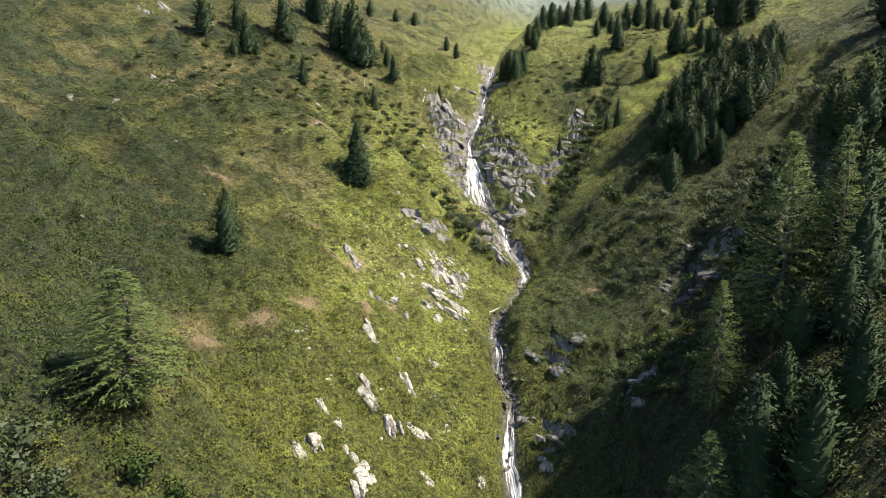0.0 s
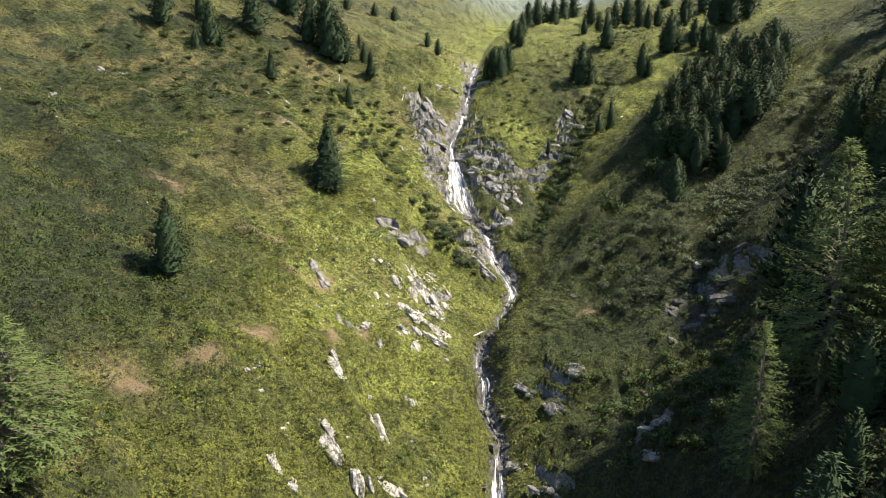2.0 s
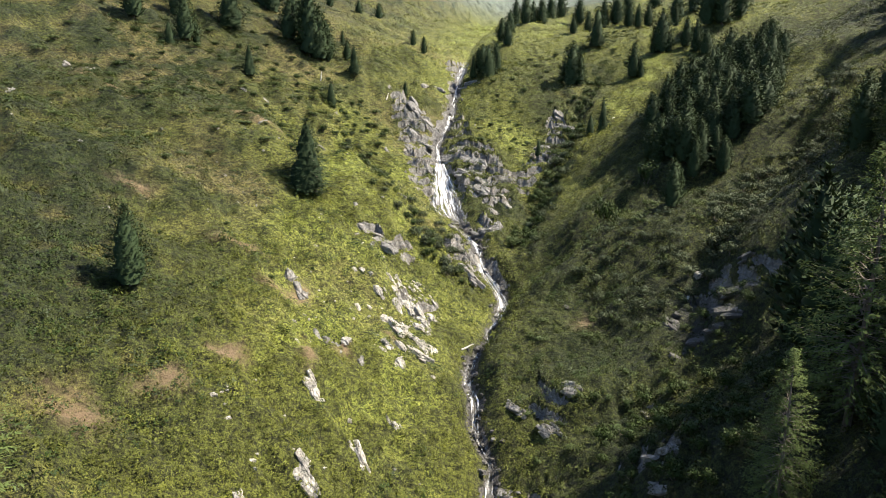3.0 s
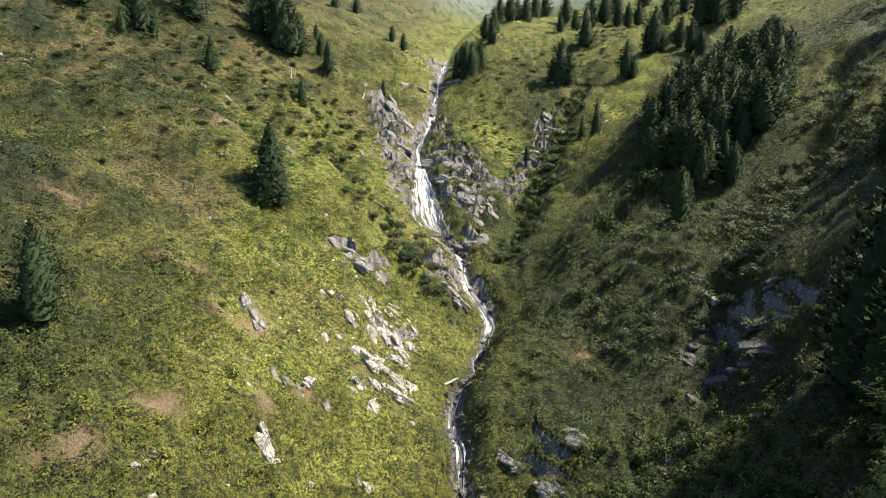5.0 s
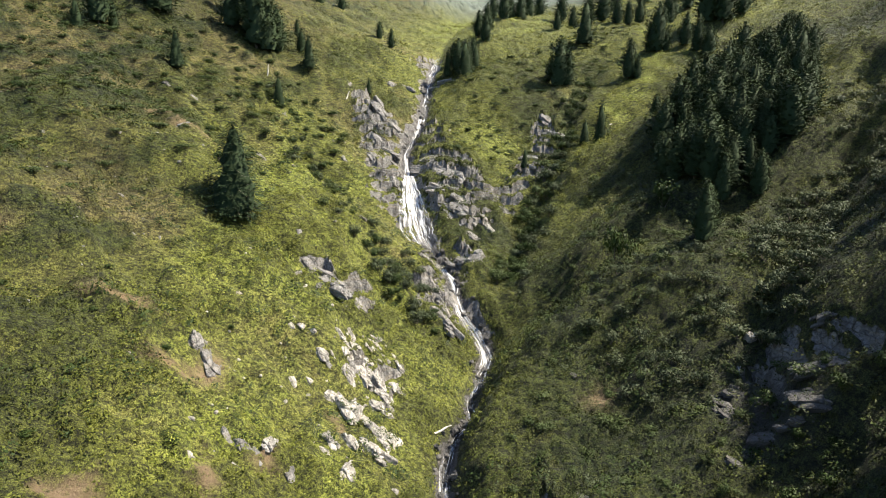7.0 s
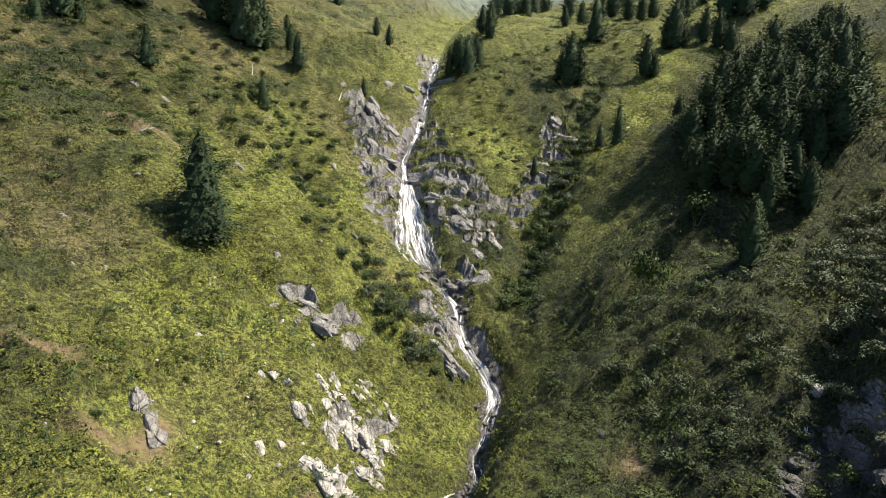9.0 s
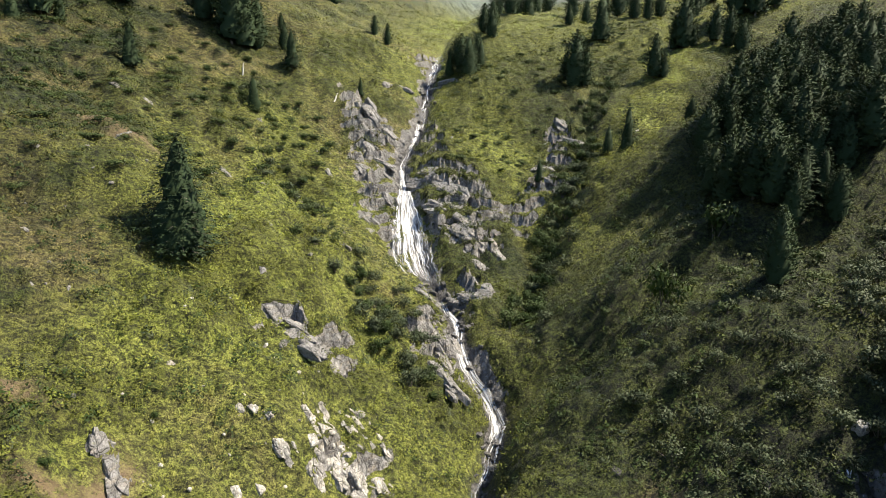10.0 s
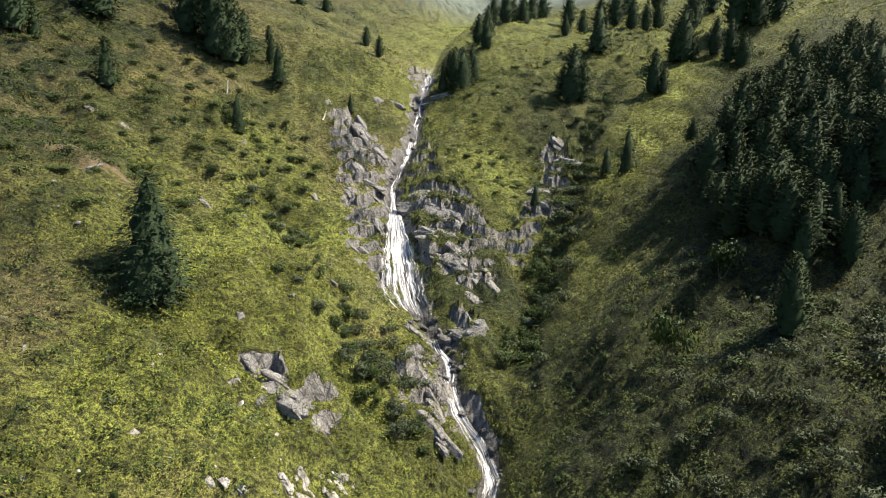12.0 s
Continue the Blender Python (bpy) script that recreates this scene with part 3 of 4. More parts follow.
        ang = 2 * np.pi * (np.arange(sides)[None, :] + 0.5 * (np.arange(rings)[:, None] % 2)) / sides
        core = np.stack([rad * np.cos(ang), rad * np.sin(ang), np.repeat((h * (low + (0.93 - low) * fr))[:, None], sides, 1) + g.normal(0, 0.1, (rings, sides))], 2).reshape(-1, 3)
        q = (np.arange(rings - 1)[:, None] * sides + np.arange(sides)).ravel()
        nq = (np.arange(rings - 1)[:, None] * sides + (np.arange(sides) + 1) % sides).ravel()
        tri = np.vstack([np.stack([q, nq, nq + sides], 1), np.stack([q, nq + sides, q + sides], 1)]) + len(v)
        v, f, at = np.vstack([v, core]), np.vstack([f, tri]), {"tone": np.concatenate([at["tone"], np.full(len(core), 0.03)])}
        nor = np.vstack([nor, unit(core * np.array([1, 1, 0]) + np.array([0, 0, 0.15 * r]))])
    return (v, f, at, nor), limbs(chains)


NEEDLES = {"pine": MAT_PINE, "spruce": MAT_PINE, "larch": MAT_LARCH}
STOCK = {}          # one built tree of each pattern, with its height


def conifer(kind, x, y, h, pattern=0, fat=1.0, label="", group="", turn=None):
    """Places a tree of that height; the first of each pattern is built, the rest copy it."""
    name = {"pine": "stone_pine", "spruce": "spruce_tree", "larch": "larch_tree"}[kind]
    turn = rng.uniform(0, 360) if turn is None else turn
    z = ground_at(x, y) - 0.15
    key = (kind, pattern)
    if key not in STOCK:
        specs = {"pine": (11.0, 2.95, 28, 9, 5, 0.52), "spruce": (11.0, 2.7, 31, 10, 4, 0.5), "larch": (14.0, 3.9, 36, 11, 9, 0.46)}
        H, R, levels, per, points, size = specs[kind]
        if pattern >= 8:            # the trees that stand nearest the way
            levels, per, points, size = int(levels * 1.4), int(per * 1.2), points + 3, size * 0.62
        R *= (1.0, 0.82, 1.15, 0.92)[pattern % 4]
        tree = new(name)
        crown, wood = build_conifer(kind, H, R, 100 + pattern * 17 + len(kind), levels, per, points, size, (-1) ** pattern, (0.1, 0.18, 0.06, 0.14)[pattern % 4])
        part("trunk", *wood, MAT_BARK, tree)
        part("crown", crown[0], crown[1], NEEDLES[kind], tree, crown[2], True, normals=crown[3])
        STOCK[key] = (tree, H)
        ob = tree
        ob.matrix_basis = pose(x, y, z, 0, 0, turn) @ Matrix.Diagonal((h / H * fat, h / H * fat, h / H, 1))
    else:
        tree, H = STOCK[key]
        s = h / H
        ob = tree.copy()
        scene.collection.objects.link(ob)
        for c in tree.children:
            d = c.copy()
            scene.collection.objects.link(d)
            d.parent = ob
        ob.matrix_basis = pose(x, y, z, 0, 0, turn) @ Matrix.Diagonal((s * fat, s * fat, s, 1))
    words = {"pine": "dark green stone pine with dense rounded crown", "spruce": "dark green pointed spruce with drooping branches", "larch": "light green feathery larch with open crown"}[kind]
    return tagged(ob, label or words + " on the slope", "tree", group)


def plant(kind, rows, group, label="", fat=1.0):
    for k, (x, y, h) in enumerate(rows):
        conifer(kind, x, y, h, k % 4, fat * rng.uniform(0.9, 1.12), label, group)


# single trees of the sunny slope
conifer("pine", -31.6, 96.5, 9.6, 8, 1.2, "dark stone pine standing alone on sunny turf", turn=40)
conifer("spruce", -18.2, 142.6, 13.4, 8, 1.5, "tall dark spruce standing alone above the gorge", turn=10)
plant("pine", ((-54.1, 192.8, 11.3), (-52.2, 195.4, 5.9), (-34.7, 231.5, 14.0), (-27.8, 217.7, 19.5), (-25.5, 218.7, 14.6), (-29.5, 221.0, 16.0), (-44.3, 241.3, 15.0), (-41.9, 239.4, 14.0),
               (-34.0, 220.4, 11.0), (-23.2, 221.8, 9.0), (-18.2, 226.2, 6.2), (-20.8, 239.9, 5.0)), "trees of the upper grove", "dark stone pine among others high on the slope", 1.15)
plant("pine", ((1.3, 268.7, 5.6), (4.9, 260.1, 5.8), (-12.6, 310.3, 6.4), (-84.2, 197.3, 9.5), (-60.3, 206.5, 10.0), (-64.1, 188.2, 11.6), (-20, 300, 6), (-30, 290, 7)), "scattered pines", "small stone pine scattered on open turf", 1.3)
plant("spruce", ((-47.6, 210.6, 15.4), (-37.5, 185.9, 7.8), (-24.4, 227.9, 9.1), (-15.4, 216.6, 8.2), (-19.6, 195.5, 6.4), (-1.1, 221.4, 4.2), (-56.0, 187.1, 6.0)), "spruces on the slope", "", 1.45)
# the spur between the torrent and the side gully
plant("pine", ((34.8, 267.3, 8.9), (29.1, 254.1, 7.3), (23.6, 243.6, 9.2), (46.7, 329.7, 10.6), (48.8, 315.7, 11.2), (58.2, 351.4, 12.6), (62.4, 351.5, 11.5), (33.2, 272.2, 8.4), (77.1, 403.8, 14.5),
               (85.9, 418.4, 15.5), (40.7, 304.1, 9.4), (23.3, 253.3, 6.4), (52, 335, 11), (66, 372, 13), (37, 285, 8)), "trees on the spur", "dark stone pine on the crest of the spur", 1.25)
plant("spruce", ((24.9, 238.3, 10.1), (20.6, 242.5, 7.6), (28.7, 244.6, 6.5), (26.4, 241.1, 7.1), (32.5, 188.8, 4.3)), "spruces on the spur", "", 1.25)
# trees along the side gully and the meadow beyond it
plant("pine", ((49.3, 229.0, 13.5), (51.6, 228.2, 9.8), (48.4, 233.9, 6.3), (63.8, 291.9, 7.1), (70.9, 297.2, 8.3), (79.7, 306.6, 11.8), (85.2, 307.4, 12.3), (66.4, 223.8, 10.1), (68.4, 223.2, 6.0),
               (80.4, 246.7, 8.8), (82.0, 244.9, 14.2), (84.1, 243.6, 6.4), (88.6, 241.1, 9.4), (90.0, 236.0, 10.4), (92.0, 233.1, 8.2), (94.3, 266.2, 7.7), (100.1, 253.4, 15.5), (103.8, 250.4, 17.8)), "trees along the gully", "dark stone pine beside the bright meadow", 1.25)
plant("pine", ((89.2, 280.1, 8.4), (84.7, 278.3, 8.8), (60.6, 189.7, 4.8), (76.3, 334.6, 11.4), (86.6, 294.9, 9.9), (110.8, 253.3, 14.6), (98, 275, 11), (108, 285, 12), (118, 270, 13), (93, 318, 12), (106, 322, 13), (120, 300, 13)), "trees of the upper meadow", "dark stone pine on the high meadow", 1.3)
plant("spruce", ((65.5, 262.9, 14.0), (47.6, 186.2, 9.5), (46.4, 193.0, 5.6)), "spruces along the gully", "", 1.25)


def inside(x, y, ring):
    hit = False
    for (x0, y0), (x1, y1) in zip(ring, ring[1:] + ring[:1]):
        if (y0 > y) != (y1 > y) and x < (x1 - x0) * (y - y0) / (y1 - y0) + x0:
            hit = not hit
    return hit


def thicket(ring, gap, tries, seed):
    """Tree places in a ring, no two nearer than gap."""
    g = np.random.default_rng(seed)
    xs, ys = [p[0] for p in ring], [p[1] for p in ring]
    got = []
    for _ in range(tries):
        x, y = g.uniform(min(xs), max(xs)), g.uniform(min(ys), max(ys))
        if inside(x, y, ring) and all((x - a) ** 2 + (y - b) ** 2 > gap * gap for a, b in got):
            got.append((x, y))
    return got


# the dense stand on the rib
STAND = [(49.3, 160.6), (53.0, 168.0), (57.5, 175.0), (65.7, 181.0), (81.5, 199.6), (92.0, 197.0), (86.0, 176.0), (75.0, 158.0), (65.0, 147.5), (59.5, 143.5), (51.4, 145.5)]
for k, (x, y) in enumerate(thicket(STAND, 2.8, 2600, 3)):
    conifer("spruce" if k % 5 == 0 else "pine", x, y, rng.uniform(5.5, 10.5), k % 4, rng.uniform(1.2, 1.7), "dark conifer in the dense stand on the rib", "stand on the rib")
plant("pine", ((45.0, 132.5, 8.6), (46.3, 133.6, 7.4), (58.5, 143.2, 7.0), (53.4, 144.2, 8.2)), "stand on the rib", "dark stone pine at the foot of the stand")
# the near wood in the shade
WOOD = [(46, 76), (54, 92), (61, 103), (68, 122), (84, 140), (100, 148), (104, 138), (90, 118), (72, 90), (60, 70), (50, 56)]
for k, (x, y) in enumerate(thicket(WOOD, 4.3, 1800, 5)):
    conifer(("pine", "spruce", "larch")[(0, 1, 0, 2)[k % 4]] if x < 70 else "pine", x, y, rng.uniform(8, 12), k % 4, rng.uniform(1.0, 1.25), "tall dark conifer in the shaded wood", "shaded wood")

HIGH_WOOD = [(94, 150), (112, 180), (134, 216), (158, 238), (166, 205), (132, 166), (106, 142)]
for k, (x, y) in enumerate(thicket(HIGH_WOOD, 6.0, 900, 6)):
    conifer("spruce" if k % 4 == 0 else "pine", x, y, rng.uniform(10, 15), k % 4, rng.uniform(1.05, 1.35), "tall dark conifer of the high wood", "high wood")


def topped(kind, x, y, top, pattern, fat, label, turn=None):
    """A tree whose tip reaches the height top."""
    conifer(kind, x, y, top - ground_at(x, y), pattern, fat, label, "wood's edge", turn)


# trees of the wood's edge near the way
topped("larch", 35.6, 68.9, 47.8, 8, 0.95, "pale green larch lit at its top", 20)
topped("larch", 40.2, 67.5, 48.5, 9, 0.9, "pale green larch at the wood's edge", 130)
topped("larch", 27.9, 64.6, 33.4, 9, 0.95, "slim green larch in the shaded wood's edge", 70)
topped("larch", 22.6, 52.0, 23.5, 8, 1.1, "low spreading larch in the shaded wood's edge", 10)
topped("pine", 42.9, 86.8, 44.6, 1, 1.1, "dark stone pine at the wood's edge")
for k, (x, y, top) in enumerate(((26.6, 52.4, 28.5), (30.0, 55.5, 30.0), (33.5, 60.5, 34.5), (36.5, 58.5, 38.0), (29.5, 49.0, 30.0), (34.0, 51.5, 35.0), (39.5, 61.5, 42.5),
                                 (40.5, 80.5, 41.0), (44.5, 71.0, 47.0), (46.0, 78.0, 46.0), (48.5, 91.0, 42.0))):
    topped("spruce" if k % 3 == 0 else "pine", x, y, top, k % 4, 1.15, "dark conifer standing deep in the shade")
conifer("larch", -29.2, 57.8, 12.8, 9, 2.3, "light green larch with wide open branches on turf", turn=200)


def build_shrub(h, r, leaves, leaf, seed):
    g = np.random.default_rng(seed)
    heads = g.normal(0, 0.42, (7, 3)) * np.array([r, r, 0.25 * h]) + np.array([0, 0, 0.62 * h])
    pick = g.integers(0, 7, leaves)
    d = unit(g.normal(0, 1, (leaves, 3)))
    p = heads[pick] + d * np.array([0.52 * r, 0.52 * r, 0.36 * h]) * g.uniform(0.5, 1.05, (leaves, 1)) * g.uniform(0.75, 1.25, (7, 1))[pick]
    p[:, 2] = np.maximum(p[:, 2], 0.06 * h)
    face = unit(d + g.normal(0, 0.4, (leaves, 3)) + np.array([0, 0, 0.3]))
    w = unit(np.cross(face, g.normal(0, 1, (leaves, 3))) + 0.35 * d)
    s = unit(np.cross(w, face))
    L = leaf * g.uniform(0.6, 1.3, leaves)
    # leaves lighten with height: light from above, put into their tone
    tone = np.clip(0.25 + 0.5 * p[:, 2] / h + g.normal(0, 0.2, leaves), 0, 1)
    stems = [([(0, 0, -0.3), tuple(q * np.array([0.5, 0.5, 0.5])), tuple(q)], [0.05, 0.035, 0.012]) for q in heads[:4]]
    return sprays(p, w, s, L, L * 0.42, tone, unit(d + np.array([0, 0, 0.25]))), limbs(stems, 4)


SHRUBS = {"willow": ("willow_shrub", MAT_WILLOW, "grey-green willow shrub with fine leaves"), "alder": ("alder_shrub", MAT_ALDER, "bright green leafy alder shrub"), "juniper": ("juniper_shrub", MAT_JUNIPER, "low dark green spreading juniper shrub")}


def shrub(kind, x, y, size, pattern=0, label="", group="", flat=1.0):
    name, mat, words = SHRUBS[kind]
    key = (kind, pattern)
    z = ground_at(x, y) - 0.1
    m = pose(x, y, z, 0, 0, rng.uniform(0, 360)) @ Matrix.Diagonal((size, size, size * flat, 1))
    if key not in STOCK:
        ob = new(name)
        crown, wood = build_shrub(1.25, 1.0, 480, 0.16, 300 + pattern * 11 + len(kind))
        part("stem", *wood, MAT_BARK, ob)
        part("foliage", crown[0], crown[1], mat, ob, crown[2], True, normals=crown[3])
        STOCK[key] = (ob, 1.0)
        ob.matrix_basis = m
    else:
        src = STOCK[key][0]
        ob = src.copy()
        scene.collection.objects.link(ob)
        for c in src.children:
            d = c.copy()
            scene.collection.objects.link(d)
            d.parent = ob
        ob.matrix_basis = m
    return tagged(ob, label or words + " on the slope", "shrub", group)


def shrubbery(kind, ring, gap, tries, seed, lo, hi, group, flat=1.0):
    g = np.random.default_rng(seed)
    for k, (x, y) in enumerate(thicket(ring, gap, tries, seed)):
        if abs(x - float(stream_x(np.array([y]))[0])) > 2.2:
            shrub(kind, x, y, g.uniform(lo, hi), k % 3, group=group, flat=flat)


shrub("willow", -33.2, 47.5, 3.0, 0, "silvery willow bush on the lower slope")
shrub("willow", -30.6, 46.0, 2.3, 1, "silvery willow bush on the lower slope")
shrub("alder", -25.2, 50.8, 2.2, 0, "leafy green alder bush on the lower slope")
shrub("alder", -23.0, 52.4, 1.6, 1, "leafy green alder bush on the lower slope")
shrub("alder", 45.3, 146.7, 2.2, 0, "bright leafy alder at the foot of the stand", flat=1.5)
shrub("alder", 35.5, 138.0, 2.3, 1, "tall leafy alder bush on the shaded slope", flat=1.8)
shrubbery("willow", [(40, 112), (46, 118), (52, 131), (62, 140), (66, 132), (56, 122), (50, 112)], 1.9, 1200, 11, 0.9, 1.9, "willows in the side gully")
shrubbery("willow", [(30, 112), (40, 108), (46, 128), (36, 134), (28, 126)], 2.6, 500, 12, 0.7, 1.5, "willows in the side gully")


def shrub_line(kinds, line, spread, count, lo, hi, seed, group):
    """Bushes along a gully."""
    g = np.random.default_rng(seed)
    p = np.array(line, float)
    for k in range(count):
        t = g.uniform(0, len(p) - 1)
        i = min(int(t), len(p) - 2)
        x, y = p[i] + (t - i) * (p[i + 1] - p[i]) + g.normal(0, spread, 2)
        shrub(kinds[k % len(kinds)], x, y, g.uniform(lo, hi), k % 3, group=group, flat=g.uniform(0.8, 1.2))


shrub_line(("alder", "alder", "willow", "juniper"), ((22.5, 153), (25, 161), (28, 167), (31.5, 174), (35, 180), (39, 188), (43, 198), (47.5, 208), (51.5, 220), (57, 232)), 1.5, 120, 0.8, 1.8, 13, "alders in the damp gully")
shrub_line(("alder", "juniper", "willow"), ((-20, 200), (-15, 190), (-11, 178), (-8, 168), (-2, 158), (4, 150)), 2.2, 50, 0.6, 1.3, 27, "bushes in the upper gully")
shrub_line(("willow", "alder"), ((-3, 157), (1, 152), (4, 148), (7, 143), (9, 139)), 1.8, 34, 0.7, 1.3, 28, "willows above the fall")
shrubbery("willow", [(2, 156), (8, 158), (10, 150), (8, 140), (2, 146), (-3, 152)], 1.9, 500, 14, 0.7, 1.3, "willows above the fall")
shrubbery("alder", [(-30, 205), (-14, 208), (-6, 190), (-10, 160), (-16, 168), (-26, 185)], 4.4, 700, 15, 0.7, 1.5, "bushes in the upper gully", 0.8)
shrubbery("juniper", [(-68, 175), (-30, 180), (-22, 160), (-26, 146), (-60, 150)], 4.6, 600, 16, 0.7, 1.5, "junipers on the high slope", 0.55)
shrubbery("juniper", [(14, 112), (30, 112), (40, 100), (30, 88), (16, 92)], 3.2, 500, 17, 0.6, 1.2, "junipers on the shaded slope", 0.6)
shrubbery("juniper", [(18, 186), (34, 196), (40, 215), (26, 222), (16, 205)], 3.4, 400, 18, 0.6, 1.2, "junipers on the spur", 0.55)
shrubbery("alder", [(24, 100), (34, 96), (36, 84), (28, 72), (22, 84)], 2.6, 500, 19, 0.7, 1.5, "bushes on the shaded bank")
shrubbery("juniper", [(60, 225), (76, 250), (84, 290), (62, 280), (54, 240)], 3.6, 500, 20, 0.9, 1.7, "junipers on the high meadow", 0.5)
shrubbery("juniper", [(18, 112), (44, 104), (58, 132), (46, 150), (30, 148), (20, 132)], 4.4, 900, 21, 0.7, 1.5, "low bushes on the shaded slope", 0.7)
shrubbery("willow", [(58, 132), (74, 150), (84, 165), (92, 160), (78, 138), (66, 126)], 2.6, 700, 22, 0.8, 1.6, "willows along the brook")
shrubbery("alder", [(-24, 92), (-10, 100), (-14, 122), (-34, 118), (-38, 96)], 6.0, 300, 23, 0.45, 0.9, "low bushes on the sunny slope", 0.7)
shrubbery("alder", [(20, 70), (40, 74), (52, 98), (40, 108), (24, 95)], 3.0, 600, 24, 0.7, 1.6, "bushes on the shaded bank")
shrubbery("alder", [(-62, 152), (-22, 152), (-4, 172), (-6, 205), (-30, 222), (-66, 205)], 4.6, 900, 26, 0.8, 1.7, "bushes of the high slope", 0.65)
shrubbery("alder", [(16, 190), (36, 196), (48, 230), (60, 270), (30, 250), (18, 215)], 5.0, 500, 30, 0.8, 1.6, "bushes on the spur", 0.65)
shrubbery("juniper", [(-70, 120), (-36, 128), (-30, 150), (-24, 175), (-40, 200), (-75, 190)], 5.0, 700, 25, 0.8, 1.6, "junipers on the high slope", 0.5)


# ---- rocks ----
def build_rock(seed, detail, planes=11):
    """A broken block: an icosphere cut back by random planes, with roughened faces."""
    g = np.random.default_rng(seed)
    bm = bmesh.new()
    bmesh.ops.create_icosphere(bm, subdivisions=detail, radius=1.0)
    co = np.array([v.co for v in bm.verts])
    faces = np.array([[v.index for v in f.verts] for f in bm.faces])
    bm.free()
    n = unit(np.vstack([np.vstack([np.eye(3), -np.eye(3)]) + g.normal(0, 0.16, (6, 3)), g.normal(0, 1, (planes - 6, 3))]))
    d = np.concatenate([g.uniform(0.42, 0.66, 6), g.uniform(0.62, 0.88, planes - 6)])
    dots = co @ n.T
    r = np.min(np.where(dots > 0.05, d / np.maximum(dots, 0.05), 9), axis=1)
    r = np.minimum(r, 1.15)
    off = np.array([noise.fractal(Vector(c * 2.3 + seed), 0.9, 2.1, 4) for c in co])
    return co * (r + 0.075 * off)[:, None], faces


BLOCKS = {}         # block meshes that the outcrops share
ROCKS = {}


def block_mesh(seed, pale):
    if (seed, pale) not in BLOCKS:
        ob = link_mesh("block", *build_rock(seed, 3 if seed % 3 == 0 else 2), (MAT_ROCK, MAT_PALE, MAT_WETROCK)[pale])
        BLOCKS[seed, pale] = ob.data
        bpy.data.objects.remove(ob)
    return BLOCKS[seed, pale]


def outcrop_layout(pattern):
    """Jointed bedrock: blocks of many sizes packed along the bedding."""
    g = np.random.default_rng(40 + pattern)
    got = []
    for k in range(9):
        u, v = (0.0, 0.0) if k == 0 else (g.uniform(-0.85, 0.85), g.uniform(-0.75, 0.75))
        size = (0.62, 0.5, 0.75) if k == 0 else (g.uniform(0.25, 0.55), g.uniform(0.16, 0.36), g.uniform(0.4, 0.75))
        m = pose(u, v, 0.3 * (1 - u * u - v * v) + g.normal(0, 0.14) - 0.15, g.uniform(-14, 14), g.uniform(-12, 12), g.uniform(-12, 12))
        got.append((60 + 3 * pattern + (0 if k < 2 else 1 + k % 2), m @ Matrix.Diagonal((*(1.45 * q for q in size), 1))))
    return got


LAYOUTS = [outcrop_layout(k) for k in range(6)]


def rock(x, y, wide, high, pattern, pale=0, tilt=(0, 0), turn=0, label="", group="", name="rock", long=1.0, sink=0.35):
    """A stone, or with a pattern below 6 an outcrop of several blocks."""
    z = ground_at(x, y)
    e = 0.8
    nx_, ny_ = (ground_at(x - e, y) - ground_at(x + e, y)) / (2 * e), (ground_at(x, y - e) - ground_at(x, y + e)) / (2 * e)
    lie = Vector((0, 0, 1)).rotation_difference(Vector((0.8 * nx_, 0.8 * ny_, 1))).to_matrix().to_4x4() if sink > 0 else Matrix()
    m = Matrix.Translation((x, y, z - sink * high + 0.25 * high)) @ lie @ pose(0, 0, 0, tilt[0], tilt[1], turn) @ Matrix.Diagonal((wide * 0.5 * long, wide * 0.5, high * 0.5, 1))
    if pattern < 6:
        ob = new("rock_outcrop")
        for seed, place in LAYOUTS[pattern]:
            b = new("block", block_mesh(seed, pale))
            b.parent = ob
            b.matrix_basis = place
    elif (pattern, pale) not in ROCKS:
        ob = link_mesh(name, *build_rock(40 + pattern, 3), (MAT_ROCK, MAT_PALE, MAT_WETROCK)[pale])
        ROCKS[pattern, pale] = ob.data
    else:
        ob = new(name, ROCKS[pattern, pale])
    ob.matrix_basis = m
    return tagged(ob, label, "rock", group)


def rocks(rows, pale, group, label, long=1.5):
    """Rows of x, y, width: slabs that dip with the slope."""
    for k, (x, y, w) in enumerate(rows):
        rock(x, y, w * 1.15, w * rng.uniform(0.45, 0.75), k % 6 if w > 1.2 else 6 + k % 6, pale, (rng.uniform(-16, 12), rng.uniform(-8, 16)), rng.uniform(-65, -25), label, group, long=rng.uniform(1.1, long + 0.4), sink=0.45)


def rock_field(cx, cy, rx, ry, count, lo, hi, pale, seed, group, label):
    g = np.random.default_rng(seed)
    for k in range(count):
        a, q = g.uniform(0, 2 * math.pi), math.sqrt(g.random())
        w = lo + (hi - lo) * g.random() ** 2
        rock(cx + rx * q * math.cos(a), cy + ry * q * math.sin(a), w, w * g.uniform(0.4, 0.7), (k % 6) if w > 1.8 else (12 if hi < 1 else 6) + k % 6, pale,
             (g.uniform(-18, 18), g.uniform(-10, 20)), g.uniform(-62, -15), label, group, long=g.uniform(1.2, 2.4), sink=0.5)


